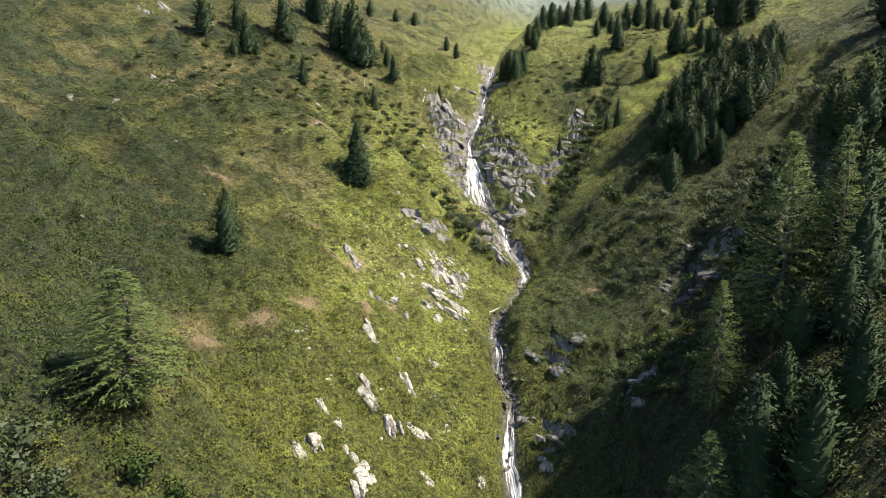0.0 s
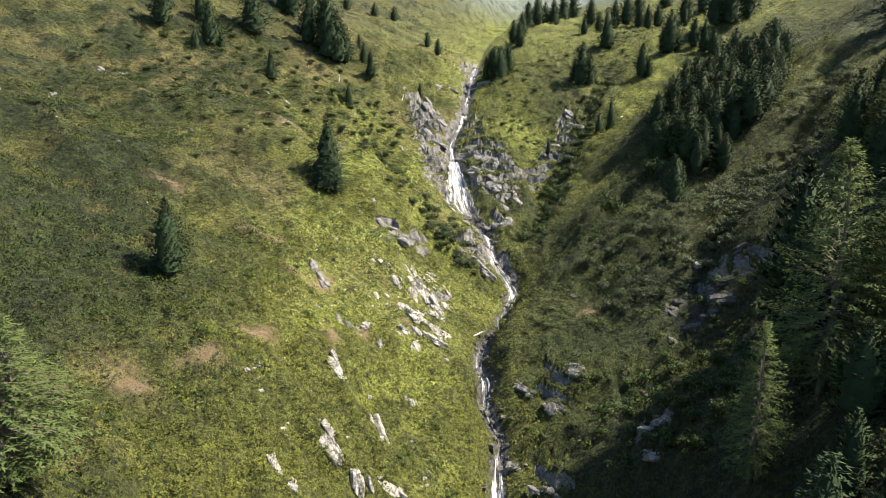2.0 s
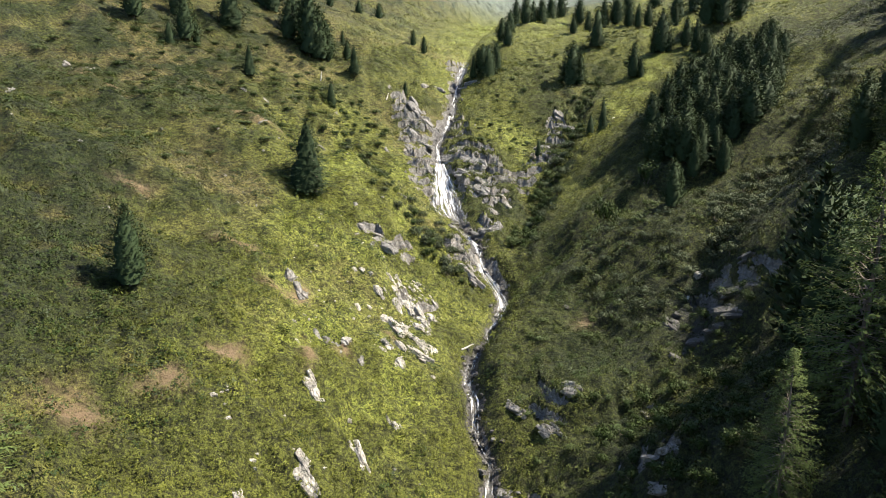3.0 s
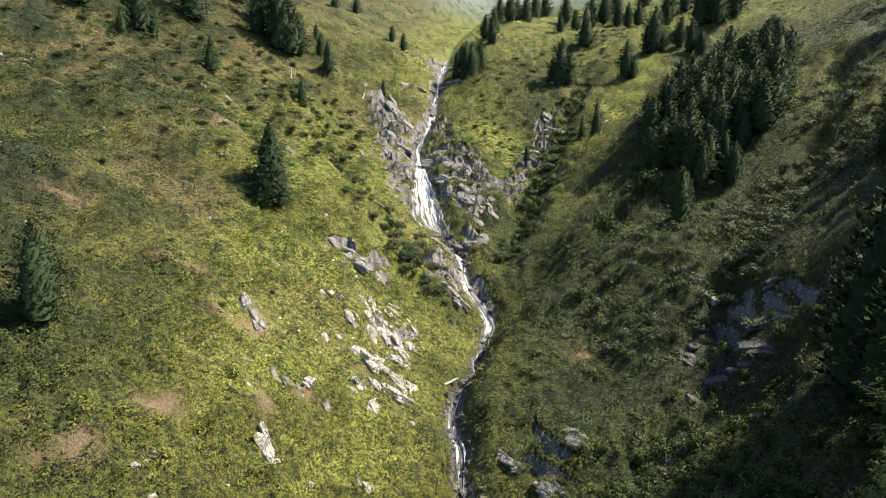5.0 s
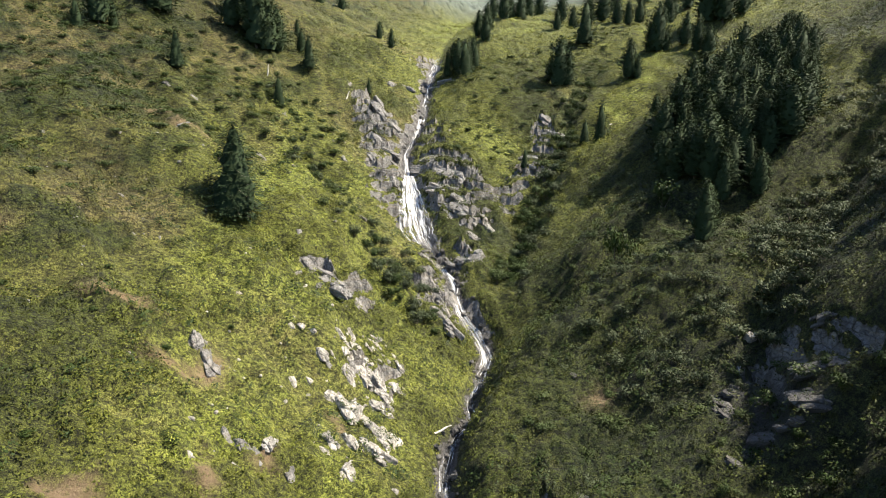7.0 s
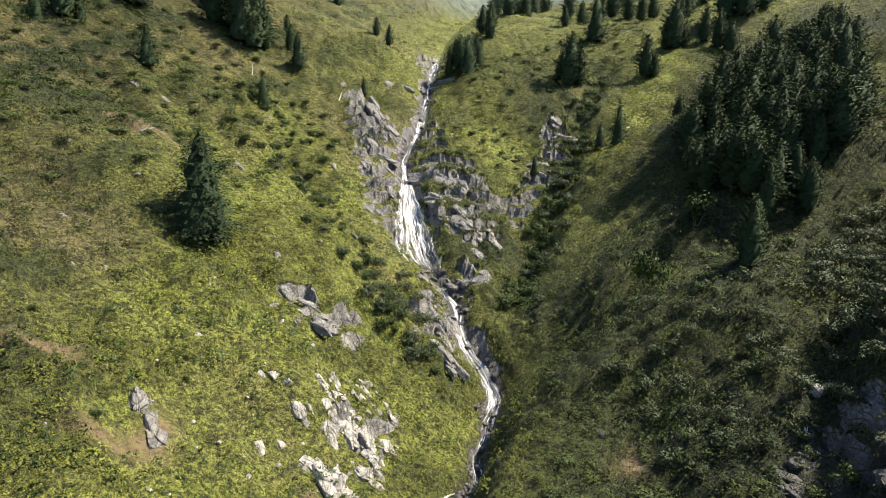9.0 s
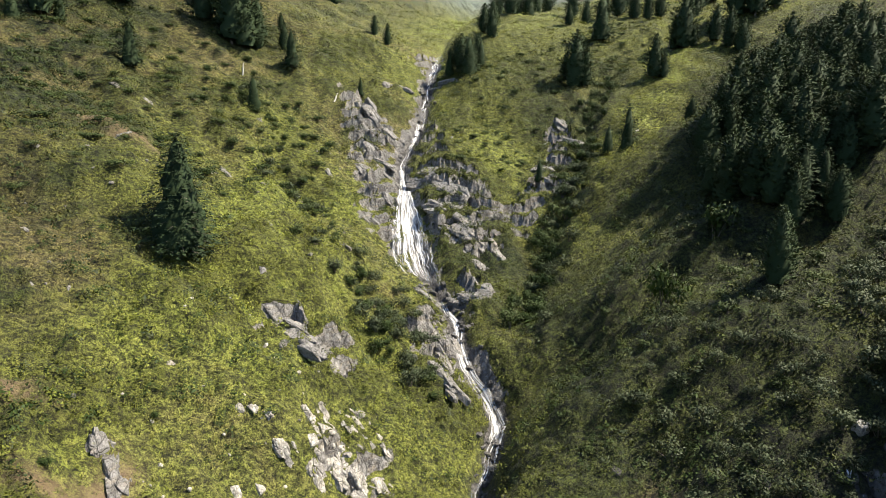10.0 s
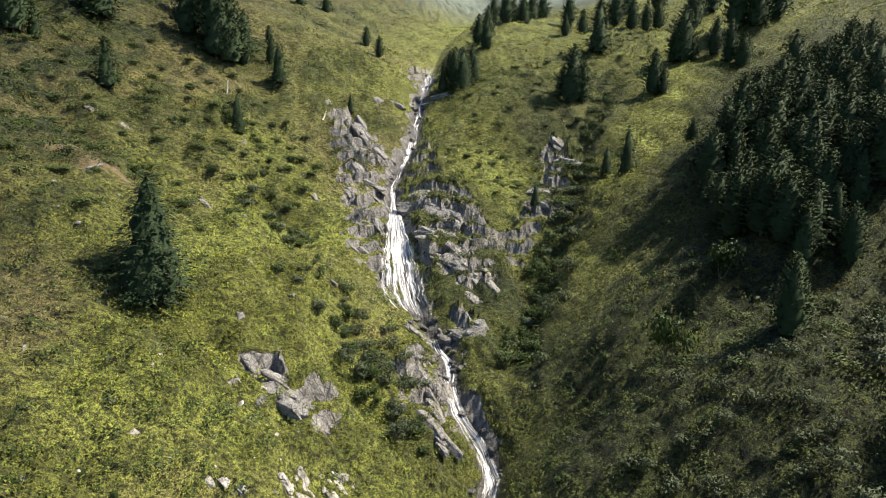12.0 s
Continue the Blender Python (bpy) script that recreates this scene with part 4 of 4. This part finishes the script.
def scattered(cx, cy, rx, ry, count, lo, hi, pale, seed, label):
    """Small loose stones in the turf, too many to tell apart."""
    g = np.random.default_rng(seed)
    shapes = [build_rock(90 + k, 2) for k in range(5)]
    V, F, n = [], [], 0
    for k in range(count):
        a, q = g.uniform(0, 2 * math.pi), math.sqrt(g.random())
        x, y, w = cx + rx * q * math.cos(a), cy + ry * q * math.sin(a), lo + (hi - lo) * g.random() ** 2
        v, f = shapes[k % 5]
        m = np.array(pose(0, 0, 0, g.uniform(-30, 30), g.uniform(-30, 30), g.uniform(0, 360)).to_3x3())
        V.append((v * np.array([0.5 * w * g.uniform(1, 1.7), 0.5 * w, 0.4 * w])) @ m.T + np.array([x, y, ground_at(x, y) + 0.02 * w]))
        F.append(f + n)
        n += len(v)
    ob = link_mesh("stones", np.vstack(V), np.vstack(F), (MAT_ROCK, MAT_PALE, MAT_WETROCK)[pale])
    return tagged(ob, label, "rock", kind="stuff")


def bed_stones(y0, y1, count, spread, lo, hi, seed, label):
    """Stones along the torrent."""
    g = np.random.default_rng(seed)
    for k in range(count):
        y = g.uniform(y0, y1)
        w = lo + (hi - lo) * g.random() ** 2.5
        side = g.choice((-1, 1)) * (0.1 + abs(g.normal(0, spread)))
        rock(float(stream_x(np.array([y]))[0]) + side, y, w, w * g.uniform(0.5, 0.9), 12 + k % 6, 2, (g.uniform(-25, 25), g.uniform(-25, 25)), g.uniform(0, 360), label, "stream boulders", "boulder", g.uniform(1.0, 1.4), -0.1)


rocks(((-4.5, 121.4, 2.6), (0.1, 123.0, 3.3), (1.7, 122.9, 2.3), (-3.1, 117.3, 2.4), (-1.8, 116.5, 3.1), (-0.2, 115.9, 3.5), (1.7, 118.0, 3.2), (2.4, 113.6, 3.2), (1.0, 110.6, 2.6),
    (-0.6, 110.0, 2.0), (-2.8, 109.0, 1.7), (3.4, 113.5, 2.1), (-1.4, 120.4, 1.6), (-8.2, 123.0, 1.0), (-7.0, 122.9, 0.9), (-5.7, 122.8, 1.0), (-2.9, 126.3, 1.7), (-0.8, 105.3, 2.3),
    (3.6, 105.1, 1.0), (-7.3, 116.4, 1.1), (-5.7, 117.6, 1.1), (-13.4, 99.2, 1.0), (-10.3, 101.0, 1.1), (-7.9, 104.5, 1.4), (-3.3, 107.4, 1.5), (2.5, 120.7, 1.9), (-2.0, 122.9, 1.2)), 1, 'pale slabs', 'pale sunlit gneiss slab set in green turf')
rocks(((-10.2, 104.2, 2.4), (-9.3, 103.9, 2.0), (-6.0, 102.7, 1.5), (-16.7, 115.2, 2.0), (-15.5, 114.1, 2.0), (-14.4, 113.1, 1.6), (-6.0, 138.0, 2.6), (-4.2, 136.0, 3.7), (-2.1, 136.2, 3.8),
    (-0.8, 134.6, 2.9), (-7.8, 139.5, 2.1), (-21.0, 108.8, 1.0), (10.2, 143.2, 3.2), (12.3, 146.1, 4.2), (11.0, 142.0, 3.3), (13.9, 150.4, 3.0), (10.4, 160.6, 2.3), (18.3, 160.1, 4.3),
    (16.2, 160.6, 3.6), (21.3, 103.0, 1.8), (21.3, 101.7, 2.2), (21.2, 100.1, 1.8), (14.3, 101.4, 1.8), (29.7, 95.6, 1.5), (30.4, 96.5, 1.4)), 0, 'grey crags', 'grey lichened rock breaking through the turf')
rocks(((-6.9, 80.3, 3.1), (-9.9, 81.7, 2.4), (-14.9, 71.1, 2.2), (-15.9, 68.1, 1.9), (-14.6, 75.3, 1.8), (-9.2, 68.5, 2.9), (-10.4, 70.9, 2.0), (-12.4, 73.7, 1.3), (-5.1, 88.2, 1.9),
    (-3.3, 81.6, 1.9),
    (-2.4, 75.8, 1.8), (5.0, 80.8, 1.7), (-1.2, 95.2, 1.4), (-10.6, 93.2, 2.1)), 1, 'lower rocks', 'weathered pale rock among leafy herbs')
rocks(((15.3, 87.3, 2.4), (14.4, 84.1, 2.3), (11.9, 92.6, 2.0), (17.9, 97.3, 2.4), (24.6, 77.4, 1.8), (25.7, 80.3, 1.4), (26.1, 81.2, 2.2)), 0, 'bank rocks', 'grey weathered rock on the shaded bank')
rocks(((-20.0, 164.5, 2.0), (-18.4, 166.3, 1.6), (-12.6, 178.4, 1.7), (-11.3, 173.8, 1.9), (-7.8, 176.1, 1.5), (-28.8, 156.5, 2.2), (-32.3, 176.6, 1.8), (-18.1, 191.7, 2.3), (-9.6, 143.6, 1.0),
    (-30.8, 135.4, 0.8), (-14.5, 125.2, 0.9), (-26.9, 128.2, 0.7), (-24.3, 129.2, 0.7), (-36.8, 177.2, 1.7), (-5.5, 184.2, 1.4), (-10.4, 173.9, 1.3), (-1.4, 160.7, 1.4), (1.8, 172.5, 1.9),
    (-10.2, 152.7, 0.9), (-63.5, 162.4, 2.9), (-67.5, 161.0, 2.6), (-54.9, 154.8, 2.3), (-69.7, 128.6, 1.5), (-78.2, 198.2, 4.8), (-79.8, 190.3, 4.0), (-64.3, 135.0, 1.3), (-49.5, 91.3, 0.8)), 0, 'high rocks', 'small grey rock on the upper slope')
rocks(((38.8, 110.8, 2.4), (38.4, 108.2, 2.6), (38.7, 103.2, 3.1), (37.6, 103.5, 2.5), (44.0, 104.6, 3.1), (41.6, 102.1, 2.7), (40.2, 101.4, 2.1), (45.2, 103.7, 2.1), (47.0, 108.9, 1.4),
    (35.6, 102.2, 1.8), (37.1, 108.1, 1.7), (35.1, 114.4, 1.4), (35.7, 153.1, 1.5), (24.9, 120.7, 0.9), (35.4, 115.7, 1.0)), 2, 'gully rocks', 'dark damp rock in the shaded side gully')
rocks(((-1.4, 213.8, 3.8), (1.8, 210.9, 4.2), (4.9, 208.8, 4.2), (1.3, 202.2, 4.0), (3.7, 198.3, 3.9), (0.4, 190.6, 2.8), (4.8, 185.7, 3.6), (5.9, 194.2, 3.4), (2.7, 176.7, 2.5),
    (13.7, 194.0, 4.9), (15.4, 187.0, 4.7), (12.9, 181.4, 4.1), (15.9, 180.8, 4.5), (17.3, 174.1, 4.3), (22.6, 170.3, 3.2), (19.1, 168.4, 2.4), (16.6, 194.8, 4.5), (10.3, 192.0, 2.9),
    (15.9, 208.0, 2.9), (35.5, 197.5, 4.7), (35.9, 188.6, 4.4), (31.6, 183.9, 3.6), (44.0, 208.3, 5.0), (43.5, 214.2, 3.9), (30.3, 188.5, 3.3), (9.2, 233.2, 4.2), (19.7, 239.3, 4.4),
    (5.0, 230.5, 3.3), (17.2, 160.6, 3.0), (16.1, 162.4, 3.0)), 0, 'gorge rocks', 'fractured grey rock beside the waterfall')
rock_field(1.5, 124.5, 4.2, 6.5, 70, 0.5, 1.7, 1, 52, "pale slabs", "pale sunlit gneiss block set in green turf")
rock_field(1, 194, 6, 22, 26, 0.6, 2.0, 0, 54, "gorge rocks", "fractured grey rock beside the waterfall")
rock_field(18, 178, 6, 8, 16, 0.6, 2.0, 0, 55, "gorge rocks", "fractured grey rock beside the waterfall")
rock_field(11, 151, 2.5, 8, 12, 0.6, 2.0, 0, 56, "gorge rocks", "fractured grey rock beside the torrent")
rock_field(40, 203, 5, 9, 14, 0.7, 2.4, 0, 57, "spur rocks", "brownish broken rock on the edge of the spur")
scattered(-7, 118, 11, 20, 60, 0.25, 0.8, 1, 58, "small pale stones lying in the turf")
scattered(-40, 130, 22, 36, 40, 0.3, 0.9, 0, 59, "small grey stones lying in the turf")
scattered(-8, 170, 8, 22, 40, 0.3, 0.95, 0, 60, "small grey stones lying in the turf")
scattered(-8, 86, 12, 9, 26, 0.4, 0.95, 1, 64, "small pale stones lying among herbs")
rock(43.2, 115.5, 1.8, 3.2, 7, 1, (14, 10), 20, "bleached white rock beside the damp gully", "gully rocks")
bed_stones(84, 142, 140, 0.75, 0.35, 1.5, 61, "dark wet boulder in the stream bed")
bed_stones(142, 166, 50, 1.1, 0.4, 1.5, 62, "dark wet boulder in the stream bed")
bed_stones(192, 262, 60, 1.2, 0.5, 1.6, 63, "grey boulder beside the narrow stream")



# ---- water ----
def torrent(name, y0, y1, widths, foam, lift, seed, label, shift=((0, 0), (1, 0)), wander=0.5):
    """A draped ribbon of water down the bed between two stations."""
    ys = np.arange(y0, y1, 0.12)
    z = stream_z(ys)
    s = np.concatenate([[0], np.cumsum(np.hypot(np.diff(ys), np.diff(z)))])
    ys = np.interp(np.arange(0, s[-1], 0.22), s, ys)
    s = np.arange(0, s[-1], 0.22)[:len(ys)]
    w = np.interp(ys, *zip(*widths))
    cols = 15
    u = np.linspace(-0.5, 0.5, cols)
    edge = (0.35 if wander > 0 else 0.2) * (fbm(s / 1.3, s * 0 + seed, 3, seed) - 0.5) + 0.0
    X = stream_x(ys)[:, None] + np.interp(ys, *zip(*shift))[:, None] + w[:, None] * (u[None, :] * (1 + edge[:, None]) + wander * (fbm(s / 3.5, s * 0 + 3.0, 3, seed + 5) - 0.5)[:, None])
    Y = np.repeat(ys[:, None], cols, 1)
    flow = np.stack([(u[None, :] * np.where(wander > 0, w, 4.5)[:, None]).ravel(), np.repeat(s[:, None], cols, 1).ravel(), np.full(X.size, float(seed))], 1)
    rough = 0.12 * (fbm(flow[:, 0] * 2.2 + 50, flow[:, 1] * 0.8, 3, seed) - 0.35)
    arch = (1 - (2 * np.abs(u)) ** 2)[None, :] * np.ones((len(ys), 1))
    base = land(X.ravel(), Y.ravel()).reshape(X.shape)
    pad = np.pad(base, ((4, 4), (1, 1)), mode='edge')
    calm = sum(pad[a:a + base.shape[0], b:b + cols] for a in range(9) for b in range(3)) / 27
    Z = np.maximum(calm, base - 0.12).ravel() + 0.1 + rough + lift * arch.ravel()
    f = np.interp(ys, *zip(*foam))
    i = (np.arange(len(ys) - 1)[:, None] * cols + np.arange(cols - 1)).ravel()
    ob = link_mesh(name, np.stack([X.ravel(), Y.ravel(), Z], 1), np.stack([i, i + 1, i + cols + 1, i + cols], 1), MAT_WATER,
                   {"flow": flow, "foam": np.repeat(f[:, None], cols, 1).ravel() * (0.55 + 0.45 * arch.ravel())}, True)
    return tagged(ob, label, "water", kind="structure")


def brook(points, wide, seed, label, foam=0.15):
    """A thin thread of water down a side gully."""
    p = np.array(points, float)
    s = np.concatenate([[0], np.cumsum(np.hypot(np.diff(p[:, 0]), np.diff(p[:, 1])))])
    t = np.arange(0, s[-1], 0.3)
    x, y = curve(s, p[:, 0], t), curve(s, p[:, 1], t)
    x = x + 1.2 * (fbm(t / 3, t * 0 + seed, 3, seed) - 0.5)
    u = np.linspace(-0.5, 0.5, 5)
    w = wide * (0.5 + fbm(t / 2, t * 0, 2, seed + 3)) * np.clip(np.minimum(t, t[-1] - t) / 2.5, 0.1, 1)
    X, Y = x[:, None] - 0.5 * u * w[:, None], y[:, None] + 0.85 * u * w[:, None]
    Z = land(X.ravel(), Y.ravel()) + 0.12
    k = (np.arange(len(t) - 1)[:, None] * 5 + np.arange(4)).ravel()
    flow = np.stack([np.tile(u, len(t)) * wide, np.repeat(t, 5), np.full(X.size, float(seed))], 1)
    ob = link_mesh("brook", np.stack([X.ravel(), Y.ravel(), Z], 1), np.stack([k, k + 1, k + 6, k + 5], 1), MAT_WATER, {"flow": flow, "foam": np.full(X.size, foam)}, True)
    return tagged(ob, label, "water", kind="structure")


brook(((92, 168), (78, 149), (67, 136.5), (59.5, 130), (52, 124), (45, 117), (42, 113), (39, 105), (33, 99), (24, 95)), 0.7, 8, "thin brook trickling down the shaded side gully")
brook(((44.0, 120.5), (42.3, 117.5), (41.3, 114.5), (40.4, 112)), 1.3, 9, "small white cascade over dark rock in the side gully", 0.7)
brook(((84, 157), (78, 149), (72, 142.5), (67, 136.5)), 0.9, 10, "small white cascade high in the side gully", 0.6)


torrent("stream", 40, 166.5, ((40, 1.3), (82, 1.9), (88, 2.0), (92, 1.2), (97, 0.9), (106, 1.2), (125, 1.2), (136, 1.5), (143, 1.9), (149, 1.7), (158, 1.1), (166.5, 1.2)),
        ((40, 0.2), (82, 0.7), (90, 0.8), (94, 0.2), (100, 0.1), (106, 0.45), (112, 0.1), (120, 0.2), (132, 0.1), (137, 0.4), (141, 0.7), (146, 0.45), (150, 0.7), (160, 0.75), (161.5, 0.0), (163, -1.2), (166.5, -1.5)), 0.3, 3, "white mountain torrent tumbling over dark stones")
torrent("waterfall", 162.5, 201, ((162.5, 1.3), (164.5, 4.0), (167, 6.2), (171, 6.4), (180, 4.8), (190, 2.6), (197, 1.2), (201, 1.1)), ((162.5, -1.5), (164.5, -0.6), (166, 0.3), (168, 0.5), (175, 0.65), (190, 0.85), (201, 0.75)), 0.75, 4, "white waterfall fanning out over a rock face", ((162.5, 0), (165, -0.9), (169, -1.4), (178, -0.8), (190, 0)), 0.0)
torrent("stream", 200.5, 270, ((200.5, 1.0), (208, 1.0), (218, 1.4), (228, 1.2), (240, 0.9), (252, 1.8), (258, 2.2), (264, 1.5)),
        ((200.5, 0.7), (210, 0.35), (220, 0.6), (235, 0.5), (245, 0.3), (254, 0.6), (264, 0.3)), 0.3, 5, "narrow white stream running down the gorge")


# ---- dead wood ----
def dead_trunk(name, x, y, length, radius, tilt, turn, label):
    pts = [(0, 0, -0.3), (0.04 * length, 0, 0.35 * length), (0.02 * length, 0.03 * length, 0.7 * length), (0.06 * length, 0, length)]
    ob = new(name)
    part("trunk", *limbs([(pts, [radius, radius * 0.85, radius * 0.6, radius * 0.25])], 8), MAT_DEAD, ob, None, True)
    for k in range(5):
        f = 0.4 + 0.11 * k
        a = 2.4 * k
        part("branch_stub", *limbs([([(0.03 * length, 0, f * length), (0.03 * length + 0.16 * length * math.cos(a), 0.16 * length * math.sin(a), (f + 0.06) * length)], [radius * 0.3, 0.01])], 5), MAT_DEAD, ob)
    ob.matrix_basis = pose(x, y, ground_at(x, y), tilt[0], tilt[1], turn)
    return tagged(ob, label, "dead tree")


dead_trunk('dead_tree', -23.4, 205.4, 2.4, 0.16, (2, 4), 30, 'bleached dead tree stump standing on the slope')
dead_trunk('fallen_log', 8.6, 119.0, 2.2, 0.16, (8, 72), 30, 'pale fallen log lying beside the stream')
dead_trunk('fallen_log', 53.6, 197.6, 2.2, 0.16, (15, 75), 30, 'pale fallen log lying across the gully')
dead_trunk('dead_tree', -6.2, 212.6, 2.2, 0.16, (-20, 30), 30, 'small bleached dead tree on the crag')



# ---- ground cover ----
def scatter(count, x0, x1, y0, y1, g, near=1.0):
    """Random places on the slopes, denser towards the near end."""
    u = g.random(count) ** near
    return g.uniform(x0, x1, count), y0 + (y1 - y0) * u


def leafy(name, count, seed, leaves, size, spread, high, wide, material, label, keep, area=(-70, 95, 32, 255), grow=1.0, near=1.25, lift=0.0):
    g = np.random.default_rng(seed)
    x, y = scatter(count, *area, g, near)
    sel = keep(x, y, g) & (np.abs(x - stream_x(y)) > 0.95 + 0.5 * fbm(y / 2, x * 0, 2, 95))
    x, y = x[sel], y[sel]
    z = ground_z(x, y)
    n = len(x)
    c = np.repeat(np.stack([x, y, z], 1), leaves, 0)
    big = np.repeat(g.uniform(0.65, 1.35, n) * grow, leaves)
    a = g.uniform(0, 2 * math.pi, n * leaves)
    q = np.sqrt(g.random(n * leaves))
    up = np.sqrt(np.maximum(1 - q * q, 0)) * high
    p = c + np.stack([spread * q * np.cos(a), spread * q * np.sin(a), up * g.uniform(0.55, 1.0, n * leaves)], 1) * big[:, None]
    dome = np.stack([np.cos(a) * q, np.sin(a) * q, np.sqrt(np.maximum(1 - q * q, 0)) + 0.35], 1)
    face = unit(unit(dome) + g.normal(0, 0.34, (n * leaves, 3)))
    w = unit(np.cross(face, g.normal(0, 1, (n * leaves, 3))) + np.array([0, 0, lift]) + 0.3 * dome)
    s = unit(np.cross(w, face))
    L = size * g.uniform(0.6, 1.3, n * leaves) * big
    soft = np.clip(0.5 + 2.2 * (fbm(x / 1.7, y / 1.7, 3, seed + 200) - 0.5) + g.normal(0, 0.22, n), 0, 1)
    tone = np.clip(np.repeat(0.8 * soft, leaves) + g.random(n * leaves) * 0.3, 0, 1)
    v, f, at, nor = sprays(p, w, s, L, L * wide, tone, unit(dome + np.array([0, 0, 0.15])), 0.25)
    for key, field in (("lush_lit", lush_lit_at), ("dry", dry_at), ("heath", heath_at)):
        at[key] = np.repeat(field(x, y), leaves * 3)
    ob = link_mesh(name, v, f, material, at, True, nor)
    return tagged(ob, label, "plants", kind="stuff")


def on_turf(x, y, g):
    return (rocky(x, y) < 0.46 + 0.2 * (g.random(len(x)) - 0.5)) & (soil_at(x, y) < 0.35 + 0.3 * g.random(len(x)))


def in_heath(x, y, g):
    return (patches(x, y, 80) < cover_density(x, y)) & (rocky(x, y) < 0.46) & (soil_at(x, y) < 0.4)


def among_herbs(x, y, g):
    return (g.random(len(x)) < np.clip((patches(x, y, 88) - 0.42) * 5, 0, 1) * np.where(x > stream_x(y), 0.7, 0.2 + 0.8 * lush_lit_at(x, y))) & (rocky(x, y) < 0.47) & (soil_at(x, y) < 0.4)


def in_bushes(x, y, g):
    off = x - stream_x(y)
    patch = fbm(x / 11, y / 11, 3, 90)
    want = np.where(off > 3, 0.43, np.interp(-off, (0, 4, 14, 24, 60), (0.3, 0.43, 0.42, 0.41, 0.40))) + np.where(y > 150, 0.03, 0.0)
    return (patch < want) & (rocky(x, y) < 0.42) & (np.abs(off) > 2.0) & (meadow(x, y) < 0.3)


def in_dark_clumps(x, y, g):
    off = x - stream_x(y)
    return (off < -18) & (patches(x, y, 99) < np.interp(-off, (6, 25, 45, 90), (0.40, 0.41, 0.45, 0.47))) & (g.random(len(x)) < 0.75) & (rocky(x, y) < 0.4)


NEAR = (-70, 95, 32, 255)
leafy("heath", 24000, 1, 20, 0.2, 0.62, 0.9, 0.42, MAT_HEATH, "low leafy dwarf shrubs in dark green mounds", in_heath)
leafy("bushes", 6500, 9, 34, 0.21, 0.8, 0.95, 0.42, MAT_ALDER, "rounded green bushes in loose thickets", in_bushes)
leafy("bushes", 3000, 10, 34, 0.2, 0.75, 0.9, 0.40, MAT_WILLOW, "rounded grey-green bushes in loose thickets", in_bushes)
leafy("herbs", 60000, 8, 10, 0.16, 0.34, 0.36, 0.45, MAT_HERB, "fresh green leafy herbs on the damp slope", among_herbs)
leafy("grass", 130000, 2, 2, 0.26, 0.28, 0.1, 0.24, MAT_GRASS, "short alpine grass in green and straw tufts", on_turf, NEAR, 1.0, 1.25, 0.9)
leafy("heath", 11000, 3, 9, 0.28, 0.6, 0.6, 0.42, MAT_HEATH, "distant dwarf shrubs covering the upper valley", in_heath, (-150, 190, 255, 480), 1.3, 1.4)
leafy("grass", 22000, 4, 2, 0.26, 0.4, 0.1, 0.3, MAT_GRASS, "distant grass tufts on the upper valley slopes", on_turf, (-150, 190, 255, 480), 1.3, 1.4, 0.6)
leafy("heath", 5000, 5, 12, 0.22, 0.6, 0.7, 0.42, MAT_HEATH, "dwarf shrubs covering the outer slopes", in_heath, (-150, -70, 60, 255), 1.1, 1.0)
leafy("grass", 14000, 6, 2, 0.26, 0.3, 0.1, 0.3, MAT_GRASS, "grass tufts on the outer slopes", on_turf, (-150, -70, 60, 255), 1.1, 1.0, 0.6)
leafy("heath", 7000, 7, 12, 0.22, 0.6, 0.7, 0.42, MAT_HEATH, "dwarf shrubs on the outer shaded slopes", in_heath, (95, 170, 90, 255), 1.1, 1.0)
leafy("grass", 9000, 11, 2, 0.26, 0.3, 0.1, 0.3, MAT_GRASS, "grass tufts on the outer shaded slopes", on_turf, (95, 190, 130, 330), 1.2, 1.0, 0.6)
leafy("low_shrubs", 15000, 12, 20, 0.2, 0.55, 0.45, 0.42, MAT_ALDER, "dark green low shrubs in clumps on the turf", in_dark_clumps, (-100, 8, 50, 250))
